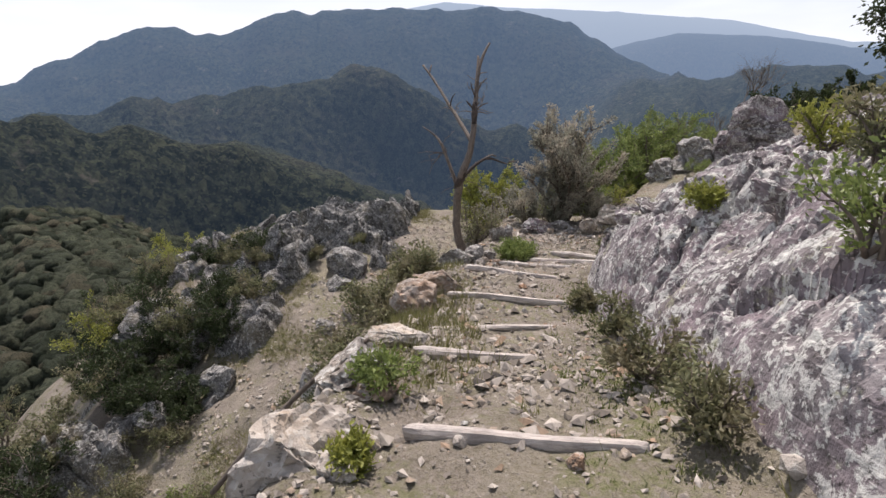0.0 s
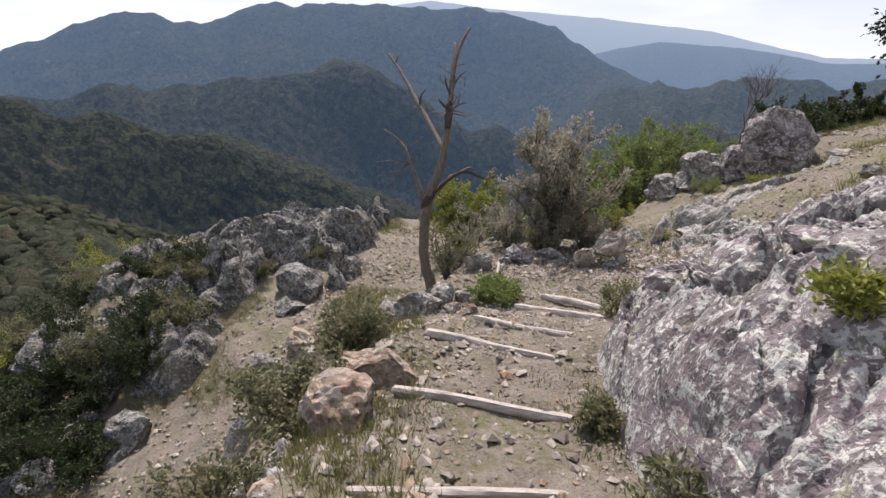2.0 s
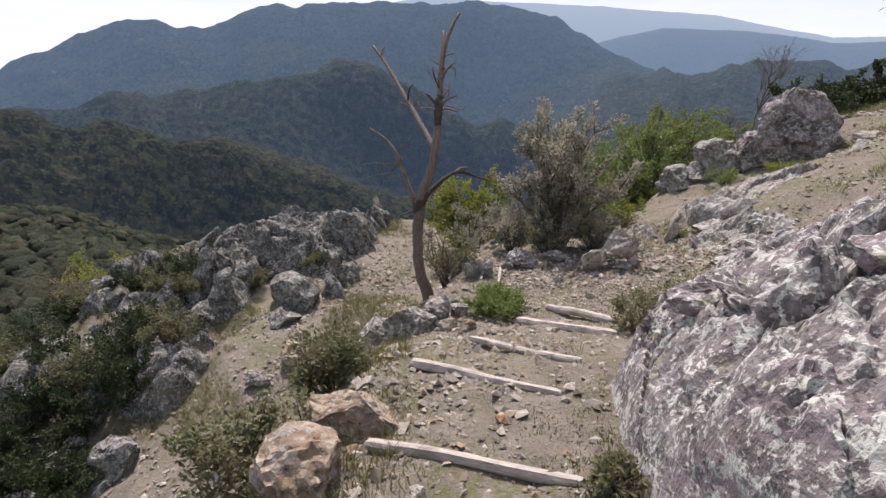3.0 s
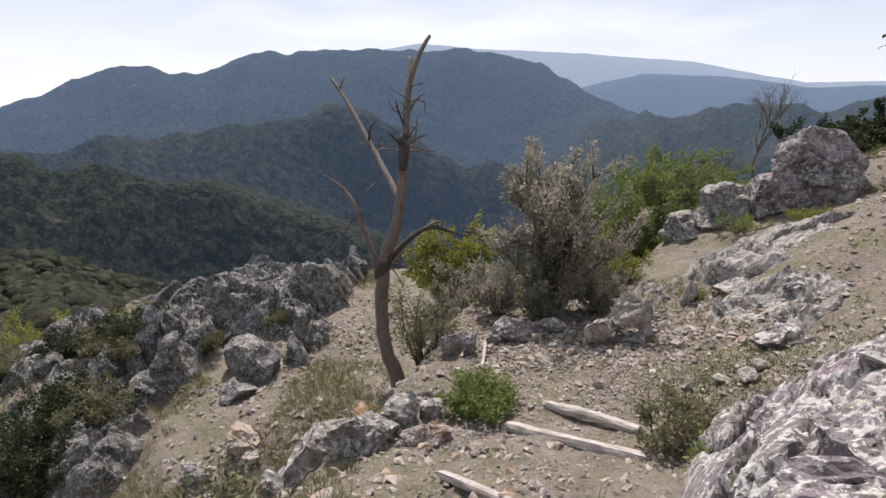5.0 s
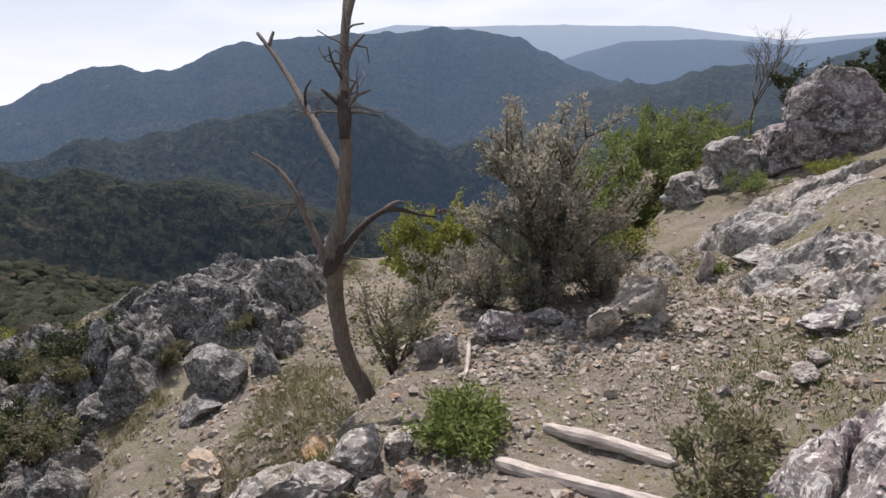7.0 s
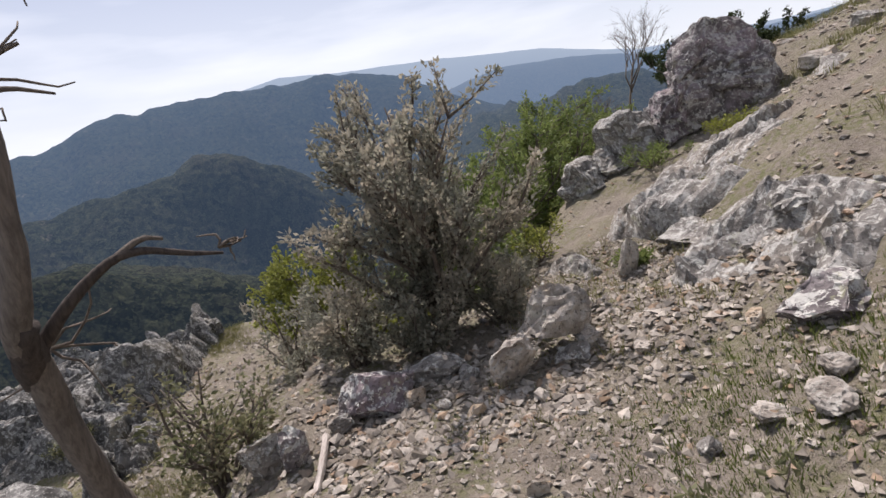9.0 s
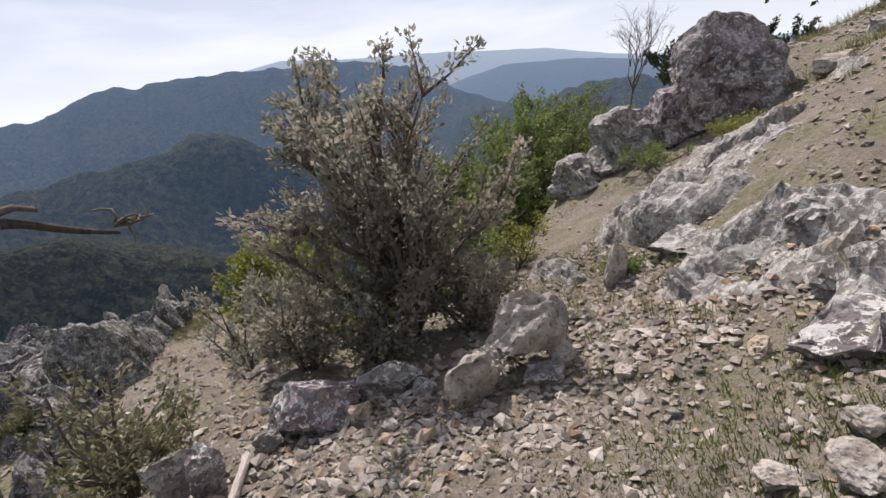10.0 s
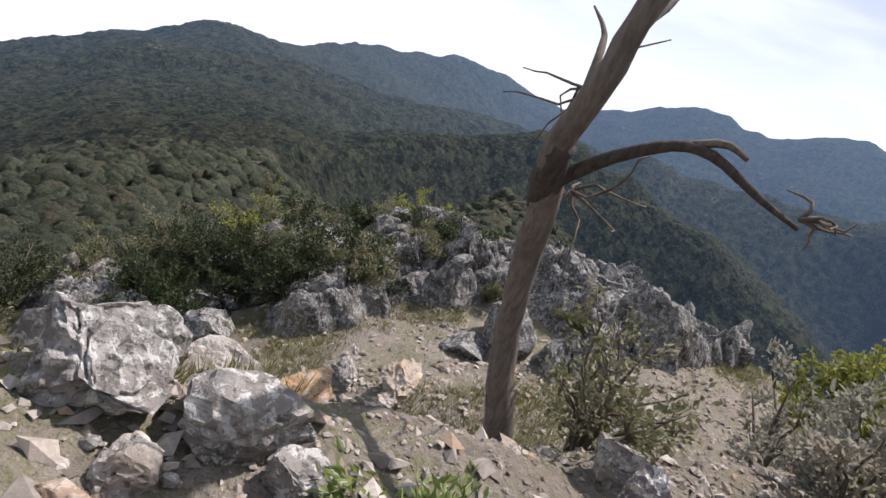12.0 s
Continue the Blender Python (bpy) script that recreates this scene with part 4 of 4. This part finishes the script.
# ---- stones by the steps and below the tree ----
NEAR = "loose rocks beside the steps"
for k, (x, y, a, b, c, m, text) in enumerate((
        (0.62, 6.72, 0.13, 0.1, 0.08, ROCK, "lichen-grey rock below the shrub"), (0.68, 6.4, 0.1, 0.09, 0.06, ROCK_OCHRE, "lichen-grey rock below the step"),
        (0.9, 6.1, 0.1, 0.08, 0.05, STONE_PALE, "flat grey rock beside the step"), (0.4, 6.6, 0.22, 0.17, 0.14, ROCK, "large lichen-grey rock below the step"),
        (0.1, 7.0, 0.19, 0.13, 0.06, ROCK_RUST, "flat orange-stained stone on the bank"), (0.5, 6.3, 0.12, 0.1, 0.07, STONE_PALE, "grey rock below the step"),
        (-1.8, 9.45, 0.42, 0.24, 0.2, STONE_PALE, "long pale rock beside the lower track"), (-2.3, 9.1, 0.26, 0.2, 0.16, ROCK, "rounded grey rock beside the lower track"),
        (-1.65, 9.2, 0.2, 0.16, 0.13, STONE_PALE, "pale rock beside the lower track"), (2.95, 6.55, 0.11, 0.08, 0.06, STONE_PALE, "tan stone in the grass"),
        (2.84, 6.72, 0.09, 0.08, 0.05, STONE_PALE, "tan stone in the grass"), (3.1, 6.66, 0.09, 0.07, 0.06, STONE_PALE, "tan stone in the grass"),
        (2.62, 6.78, 0.08, 0.05, 0.06, ROCK, "small grey stone on the terrace"), (2.0, 7.0, 0.05, 0.03, 0.06, STONE_PALE, "small upright pale stone"),
        (3.33, 7.23, 0.07, 0.06, 0.06, STONE_PALE, "pale stone in the rubble"), (2.97, 7.67, 0.08, 0.06, 0.05, STONE_PALE, "tan stone in the rubble"),
        (2.7, 7.95, 0.13, 0.1, 0.09, ROCK, "grey stone in the rubble"), (2.85, 8.05, 0.12, 0.1, 0.1, STONE_PALE, "grey stone in the rubble"),
        (1.75, 8.15, 0.09, 0.08, 0.08, STONE_PALE, "pale stone on the terrace edge"), (2.1, 8.2, 0.1, 0.09, 0.07, ROCK, "grey stone on the terrace edge"),
        (1.3, 8.1, 0.1, 0.07, 0.07, ROCK, "grey stone on the terrace edge"), (0.26, 3.72, 0.045, 0.04, 0.035, STONE_PALE, "white stone lying on the path"),
        (0.44, 1.32, 0.04, 0.035, 0.04, ROCK_OCHRE, "small brown stone against the log"), (-0.42, 1.3, 0.1, 0.08, 0.05, STONE_PALE, "pale flat stone beside the path"))):
    rock(x, y, (a, b, c), 400 + k, m, text, "stone", 0.25, group=NEAR)


# ---- rubble and gravel ----
def stone_meshes(count, material, level=1):
    out = []
    for k in range(count):
        bm = rock_bm((1, 0.75, 0.55), 900 + k, level, 0.25, 6, 0.05)
        me = bpy.data.meshes.new("stone")
        bm.to_mesh(me)
        bm.free()
        me.materials.append(material)
        out.append(me)
    return out


for k in range(36):
    x, y = rng.uniform(3.6, 12.0), rng.uniform(6.2, 14.5)
    s = rng.uniform(0.07, 0.2)
    rock(x, y, (s * 1.4, s, s * 0.7), 800 + k, (ROCK, STONE_PALE, ROCK)[k % 3], "grey rock lying on the rubble slope", "rock", 0.3, level=3, group="rocks of the uphill slope")


def stone_density(x, y):
    """How thickly loose stones lie: most on the terrace edge and the uphill slope, fewer on the trodden path."""
    on_path = np.exp(-((x - np.interp(y, PATH_Y, PATH_X)) / 0.7) ** 2)
    edge = np.exp(-((y - 8.0 - 0.05 * (x - 2)) / 0.45) ** 2) * step(0.8, 1.3, x) * step(4.2, 3.2, x)
    scree = step(2.6, 3.4, x) * step(4.8, 6.0, y) * step(16.5, 13.5, y)
    flank = step(0.3, -0.3, x - np.interp(y, PATH_Y, PATH_X) + 0.6) * step(-4, -1.5, x)
    return np.clip(0.45 + 0.25 * on_path + 1.2 * edge + 0.6 * scree + 0.35 * flank, 0, 1.5) * (0.5 + 0.9 * step(-0.2, 0.25, fractal(x * 1.3, y * 1.3, 3, 77)))


def scatter(count, seed, x0, x1, y0, y1, density=stone_density, top=1.6):
    rng = np.random.default_rng(seed)
    x, y = rng.uniform(x0, x1, count * 6), rng.uniform(y0, y1, count * 6)
    keep = rng.uniform(0, top, count * 6) < density(x, y)
    x, y = x[keep][:count], y[keep][:count]
    return x, y, surface(x, y), rng


pale, grey, brown = stone_meshes(5, STONE_PALE), stone_meshes(5, ROCK), stone_meshes(3, ROCK_OCHRE)
x, y, z, nrng = scatter(290, 3, -1.2, 5.0, 1.0, 9.6)
for k in range(len(x)):
    s = float(nrng.uniform(0.02, 0.045) * (1 + 1.1 * nrng.random() ** 3))
    me = (pale, grey, grey, pale, brown)[int(nrng.integers(5))]
    ob = new("stone", me[int(nrng.integers(len(me)))])
    ob.matrix_world = pose(x[k], y[k], z[k] + s * 0.2, nrng.uniform(-25, 25), nrng.uniform(-25, 25), nrng.uniform(0, 360)) @ Matrix.Scale(s, 4)
    tagged(ob, "small angular stone lying on the earth", "stone", "loose stones of the path and slope")


def gravel(name, count, seed, box, lo, hi, material, label):
    """Chips of rock, each a small uneven wedge."""
    x, y, z, rng = scatter(count, seed, *box)
    n = len(x)
    base = np.array(((1, 0.1, 0.1), (0.1, 0.8, -0.1), (-1, 0, 0.1), (-0.1, -0.8, 0), (0.3, 0.2, 0.5), (0, 0, -0.5)))
    faces = np.array(((0, 1, 4), (1, 2, 4), (2, 3, 4), (3, 0, 4), (1, 0, 5), (2, 1, 5), (3, 2, 5), (0, 3, 5)))
    s = lo + (hi - lo) * rng.random(n) ** 3
    v = base[None] * rng.uniform(0.55, 1.35, (n, 6, 3)) * s[:, None, None]
    a = rng.uniform(0, 2 * np.pi, n)
    ca, sa = np.cos(a)[:, None], np.sin(a)[:, None]
    tip = rng.uniform(-0.5, 0.5, (n, 1))
    v = np.stack((v[..., 0] * ca - v[..., 1] * sa, v[..., 0] * sa + v[..., 1] * ca, v[..., 2] + tip * v[..., 0]), -1)
    v += np.stack((x, y, z + s * 0.25), -1)[:, None]
    f = (faces[None] + np.arange(n)[:, None, None] * 6).reshape(-1, 3)
    ob = mesh_object(name, v.reshape(-1, 3), f, material, False)
    return tagged(ob, label, "gravel", kind="stuff")


def chip_material():
    m = Nodes("stone_chips", 0.9, 0.2)
    rnd = m.geo.outputs["Random Per Island"]
    c = m.mix(rnd, (0.16, 0.138, 0.114), (0.48, 0.435, 0.38))
    c = m.mix(m.ramp(m.math("FRACT", m.math("MULTIPLY", rnd, 17.0)), 0.8, 0.95, 0, 0.8), c, (0.33, 0.23, 0.15))
    m.colour(m.mix(m.ramp(m.noise(40, 4), 0.4, 0.7, 0, 0.4), c, (0.09, 0.08, 0.07))).bump(m.noise(90, 3), 0.5, 0.006)
    return m.mat


CHIPS = chip_material()
gravel("gravel", 36000, 5, (-1.4, 4.2, 0.6, 9.6), 0.004, 0.03, CHIPS, "loose grey and tan stone chips on the path")
gravel("scree", 14000, 6, (2.4, 13.0, 5.0, 15.0), 0.008, 0.045, CHIPS, "loose angular rubble on the uphill slope")
gravel("bank_rubble", 15000, 7, (-4.6, 1.4, 1.5, 15.5), 0.008, 0.06, CHIPS, "loose rubble on the bank and the lower track")
gravel("edge_rubble", 2600, 8, (0.9, 3.9, 7.4, 8.7), 0.01, 0.05, CHIPS, "broken rubble heaped along the terrace edge")


# ---- grass ----
def grass(name, count, seed, box, density, tall, material, label):
    x, y, z, rng = scatter(count, seed, *box, density=density, top=1.0)
    n = len(x)
    tuft = np.repeat(np.arange(n), 9)
    r = rng.normal(0, 0.028, (len(tuft), 2))
    bx, by = x[tuft] + r[:, 0], y[tuft] + r[:, 1]
    bz = z[tuft] - 0.01
    h = tall * rng.uniform(0.4, 1.2, len(tuft)) * (0.6 + 0.8 * rng.random(n))[tuft]
    lean = r * 6 + rng.normal(0, 0.3, (len(tuft), 2))
    w = rng.uniform(0, 2 * np.pi, len(tuft))
    dx, dy = np.cos(w) * 0.0035, np.sin(w) * 0.0035
    v = np.stack((np.stack((bx - dx, by - dy, bz), -1), np.stack((bx + dx, by + dy, bz), -1), np.stack((bx + lean[:, 0] * h, by + lean[:, 1] * h, bz + h), -1)), 1)
    ob = mesh_object(name, v.reshape(-1, 3), np.arange(len(tuft) * 3).reshape(-1, 3), material, False)
    return tagged(ob, label, "grass", kind="stuff")


def meadow(x, y):
    return step(0.02, 0.3, fractal(x * 0.9, y * 0.9, 3, 88)) * (1 - 0.6 * np.exp(-((x - np.interp(y, PATH_Y, PATH_X)) / 0.45) ** 2))


def terrace_green(x, y):
    return np.exp(-((x - 2.9) / 0.6) ** 2 - ((y - 6.75) / 0.45) ** 2) + 0.5 * np.exp(-((x - 1.15) / 0.25) ** 2 - ((y - 3.8) / 0.5) ** 2) + 0.5 * np.exp(-((x - 0.9) / 0.3) ** 2 - ((y - 1.9) / 0.6) ** 2)


grass("slope_grass", 3000, 14, (5.0, 16.0, 6.0, 19.0), meadow, 0.14, GRASS, "dry yellow-green grass on the upper hillside")
grass("dry_grass", 3400, 11, (-6.5, 7.5, 0.8, 16.0), meadow, 0.09, GRASS, "sparse dry grass on the stony ground")
grass("green_grass", 5200, 12, (0.5, 4.2, 0.8, 8.0), terrace_green, 0.035, GRASS_GREEN, "short green grass between the stones")
grass("bank_grass", 9000, 13, (-6.5, 0.2, 2.0, 16.5), meadow, 0.09, GRASS, "yellow-green grass on the bank and the crag")

# ---- more bushes and trees ----
SCRUB = "scrub on the bank and the crag"
rng = random.Random(55)
for k, (x, y, h, w, leaf, text) in enumerate((
        (-1.3, 7.3, 0.55, 0.9, LEAF_SCRUB, "dusty grey-green shrub on the bank"), (-0.75, 3.3, 0.5, 0.8, LEAF_SCRUB, "dusty grey-green shrub on the bank"),
        (-0.35, 5.0, 0.55, 0.5, LEAF_SCRUB, "thin dusty shrub on the bank"), (-2.2, 6.6, 0.6, 1.0, LEAF_SCRUB, "dusty grey-green shrub on the bank"),
        (-5.2, 9.1, 0.9, 1.3, LEAF_DARK, "dark evergreen shrub in the gully"), (-4.4, 9.3, 0.8, 1.1, LEAF_DARK, "dark evergreen shrub in the gully"),
        (-6.2, 8.4, 1.0, 1.5, LEAF_DARK, "dark evergreen shrub in the gully"), (-7.3, 9.9, 1.3, 1.9, LEAF_YELLOW, "yellow-green bush at the edge of the slope"),
        (-8.3, 11.5, 1.3, 2.0, LEAF_SCRUB, "olive bush at the edge of the slope"), (-7.2, 13.6, 1.0, 2.0, LEAF_YELLOW, "yellow-green bush below the ridge"),
        (-8.6, 14.8, 1.2, 2.2, LEAF_SCRUB, "olive bush below the ridge"), (-6.3, 6.4, 1.0, 1.6, LEAF_DARK, "dark evergreen shrub in the gully"),
        (-4.9, 6.2, 0.6, 1.1, LEAF_SCRUB, "olive shrub on the bank"), (-3.6, 5.6, 0.6, 1.0, LEAF_GREEN, "green shrub on the bank"),
        (-7.9, 7.6, 1.3, 1.9, LEAF_DARK, "dark evergreen bush in the gully"), (-9.6, 9.4, 1.6, 2.3, LEAF_SCRUB, "olive bush on the lower slope"),
        (-9.0, 12.9, 1.5, 2.3, LEAF_DARK, "dark bush on the lower slope"), (-10.5, 15.5, 1.6, 2.6, LEAF_DARK, "dark bush on the lower slope"),
        (-3.3, 12.0, 0.45, 0.7, LEAF_SCRUB, "small dusty shrub in the crag"), (-2.2, 12.6, 0.4, 0.6, LEAF_SCRUB, "small dusty shrub in the crag"), (-4.8, 12.2, 0.5, 0.8, LEAF_DARK, "dark shrub in the crag"))):
    shrub(x, y, h, w, 500 + k, leaf, None, text, 11, 66, 46, (0.055, 0.014) if h > 0.7 else (0.04, 0.01), "shrub", group=SCRUB)
for k in range(26):
    x, y = rng.uniform(-4.5, -0.7), rng.uniform(1.6, 7.5)
    if x > -1.0 - 0.05 * y or rng.random() < 0.25:
        x -= 0.7
    shrub(x, y, rng.uniform(0.25, 0.5), rng.uniform(0.5, 0.9), 640 + k, (LEAF_SCRUB, LEAF_SCRUB, LEAF_DARK, LEAF_GREEN)[k % 4], None, "low dusty shrub on the steep bank", 9, 44, 36, (0.04, 0.01), "shrub", group=SCRUB)
for k in range(20):
    x, y = rng.uniform(-7.2, -4.0), rng.uniform(7.4, 12.8)
    shrub(x, y, rng.uniform(0.45, 0.85), rng.uniform(0.8, 1.3), 850 + k, (LEAF_DARK, LEAF_SCRUB, LEAF_DARK)[k % 3], None, "bushy shrub growing between the crag's blocks", 10, 50, 44, (0.055, 0.014), "shrub", z=ground_at(x, y) + 0.22, group=SCRUB)
for k in range(16):
    x, y = rng.uniform(-7.5, -4.2), rng.uniform(4.5, 12.5)
    shrub(x, y, rng.uniform(0.5, 0.9), rng.uniform(0.9, 1.5), 680 + k, (LEAF_DARK, LEAF_SCRUB, LEAF_DARK)[k % 3], None, "dark shrub on the shaded slope", 10, 56, 44, (0.055, 0.014), "shrub", group=SCRUB)
for k, (x, y, h, w, leaf, text, z) in enumerate((
        (1.12, 3.7, 0.15, 0.28, LEAF_SCRUB, "small yellow-green plant at the foot of the crag", None), (1.1, 2.9, 0.3, 0.4, LEAF_SCRUB, "small plant at the foot of the crag", None),
        (0.95, 2.0, 0.3, 0.4, LEAF_SCRUB, "twiggy shrub at the foot of the crag", None), (1.0, 1.45, 0.36, 0.4, LEAF_SCRUB, "twiggy grey shrub at the foot of the crag", None),
        (1.45, 1.45, 0.45, 0.5, LEAF_GREEN, "leafy green shrub in a cleft of the crag", crag_top(1.45, 1.45) - 0.04), (1.85, 2.0, 0.4, 0.4, LEAF_SCRUB, "grey-green shrub in a cleft of the crag", crag_top(1.85, 2.0) - 0.04),
        (2.1, 2.7, 0.3, 0.45, LEAF_YELLOW, "yellow-green tuft in a cleft of the crag", crag_top(2.1, 2.7) - 0.04), (1.6, 3.0, 0.14, 0.2, LEAF_YELLOW, "yellow-green tuft in a cleft of the crag", crag_top(1.6, 3.0) - 0.04),
        (2.0, 5.85, 0.35, 0.5, LEAF_SCRUB, "twiggy shrub at the end of the crag", None), (2.35, 6.15, 0.32, 0.5, LEAF_SCRUB, "twiggy shrub at the end of the crag", None),
        (2.1, 5.5, 0.22, 0.3, LEAF_GREEN, "small green plant beside the step", None), (-0.35, 2.0, 0.25, 0.3, LEAF_GREEN, "small green plant between the rocks", None),
        (-0.4, 1.35, 0.13, 0.16, LEAF_YELLOW, "bright green tuft between the rocks", None), (3.7, 8.75, 0.12, 0.25, LEAF_GREEN, "small green tuft beside the pale slab", None),
        (5.3, 10.6, 0.3, 0.8, LEAF_GREEN, "low green plant under the boulder", None), (5.9, 10.0, 0.25, 0.6, LEAF_YELLOW, "low green plant under the boulder", None),
        (3.4, 9.9, 0.5, 0.7, LEAF_YELLOW, "pale green shrub on the brow", None), (3.0, 9.7, 0.45, 0.6, LEAF_SCRUB, "pale green shrub on the brow", None))):
    shrub(x, y, h, w, 560 + k, leaf, None, text, 9, 40, 34, (0.035, 0.008), "plant", z=z, category="plant", tuft=0.1)
for k, (x, y, h, w, z) in enumerate(((3.1, 11.3, 1.6, 1.8, -1.5), (4.6, 12.9, 1.9, 2.3, -1.2), (6.2, 14.4, 1.9, 2.4, -0.7), (3.6, 13.4, 1.8, 2.4, -2.2), (7.3, 15.6, 1.6, 2.2, -0.5))):
    shrub(x, y, h, w, 600 + k, LEAF_GREEN, None, "broad bright green bush on the brow", 16, 120, 75, (0.06, 0.017), "bush", z=z)
shrub(1.05, 9.9, 1.1, 0.9, 635, LEAF_GREY, None, "pale grey-leaved bush beside the tall one", 10, 40, 44, (0.045, 0.011), "bush", low=0.3, tuft=0.11, upright=0.9)
shrub(1.5, 9.1, 0.75, 0.9, 621, LEAF_GREY, None, "grey-leaved bush behind the stones", 12, 70, 60, (0.045, 0.011), "bush")
shrub(1.95, 8.95, 0.7, 0.9, 630, LEAF_GREY, None, "low grey-leaved bush behind the stones", 12, 70, 60, (0.045, 0.011), "bush")
shrub(2.65, 9.0, 0.6, 0.8, 631, LEAF_GREY, None, "low grey-leaved bush behind the stones", 12, 70, 60, (0.045, 0.011), "bush")
shrub(0.1, 8.35, 0.45, 0.5, 634, LEAF_SCRUB, None, "thin brownish shrub beside the dead tree", 10, 36, 30, (0.04, 0.011), "shrub")
shrub(10.9, 15.8, 1.0, 2.1, 622, LEAF_DARK, None, "dark green bush on the hillside", 12, 90, 70, (0.08, 0.025), "bush")
shrub(12.6, 16.6, 1.2, 2.1, 623, LEAF_DARK, None, "dark green bush on the hillside", 12, 90, 70, (0.08, 0.025), "bush")


def bare_tree(x, y, height, seed):
    root = new("bare_tree")
    root.location = (x, y, ground_at(x, y) - 0.05)
    tagged(root, "leafless pale grey young tree on the hillside", "tree")
    rng = random.Random(seed)
    stems, twigs = [], []

    def grow(p, d, ln, r, depth):
        q = p + d * ln
        mid = p.lerp(q, 0.5) + Vector((rng.gauss(0, .05), rng.gauss(0, .05), 0)) * ln
        (stems if depth < 2 else twigs).append(tube([p, mid, q], [r, r * 0.8, r * 0.6], 5))
        if depth < 5:
            for _ in range(3 if depth else 5):
                way = (d + Vector((rng.gauss(0, .42), rng.gauss(0, .42), rng.gauss(0.05, .25)))).normalized()
                grow(p.lerp(q, rng.uniform(0.55, 1.0)), way, ln * rng.uniform(0.55, 0.78), r * 0.55, depth + 1)
    grow(Vector((0, 0, 0)), Vector((0.08, 0, 1)), height * 0.36, 0.035, 0)
    part("trunk", plain_mesh("trunk", *joined(stems), True), TWIG, root)
    part("crown", plain_mesh("crown", *joined(twigs), True), TWIG, root, "fine bare twigs")


bare_tree(9.3, 16.6, 3.2, 8)
bare_tree(8.5, 17.0, 2.4, 9)


def evergreen(x, y, height, radius, seed):
    """A broad dark evergreen: trunk, limbs, and clumps of leaves round the limb ends."""
    root = new("evergreen_tree")
    base = ground_at(x, y)
    root.location = (x, y, base - 0.1)
    tagged(root, "broad dark evergreen tree on the hilltop", "tree")
    rng = random.Random(seed)
    part("trunk", plain_mesh("trunk", *tube(smooth_line([(0, 0, 0), (0.15, 0, height * 0.4), (0, 0.1, height * 0.7)], 10), list(np.linspace(0.16, 0.05, 10)), 10, 1, 0.06), True), BARK_DARK, root)
    centres, ways, limbs = [], [], []
    for k in range(46):
        w, e = rng.uniform(0, 2 * math.pi), rng.uniform(-0.55, 1.2)
        end = Vector((math.cos(w) * math.cos(e), math.sin(w) * math.cos(e), 0.8 * math.sin(e))) * radius * rng.uniform(0.6, 1.05) + Vector((0, 0, height * 0.48))
        start = Vector((0.05, 0.05, height * rng.uniform(0.3, 0.62)))
        limbs.append(tube(smooth_line([start, start.lerp(end, 0.5) + Vector((0, 0, 0.15)), end], 5), [0.06, 0.05, 0.04, 0.03, 0.015], 5))
        for _ in range(440):
            g = Vector((rng.gauss(0, .3), rng.gauss(0, .3), rng.gauss(0, .22))) * radius * 0.42
            centres.append(tuple(end + g))
            ways.append(tuple(g.normalized() + Vector((0, 0, -0.2))))
    part("limb", plain_mesh("limb", *joined(limbs), True), BARK_DARK, root)
    part("crown", plain_mesh("crown", *leaf_cards(centres, ways, 0.14, 0.046, seed)), LEAF_DARK, root)


evergreen(13.75, 14.3, 3.9, 2.0, 3)

# a bare stick lying across the bank
stick = new("fallen_stick", plain_mesh("fallen_stick", *tube(smooth_line([(-0.45, 2.35, 0.32), (-0.75, 2.3, 0.1), (-1.05, 2.2, -0.2), (-1.3, 2.1, -0.5)], 14), list(np.linspace(0.013, 0.017, 14)), 7, 3, 0.15), True))
stick.data.materials.append(TWIG)
tagged(stick, "long bare grey stick leaning on the rocks", "stick")

# the loose blocks of the ridge belong to its crag
for ob in [o for o in scene.objects if o.name.startswith("crag_block")]:
    ob.parent = ridge
    ob.name = "block"
    for key in ("label", "category", "group"):
        if key in ob:
            del ob[key]
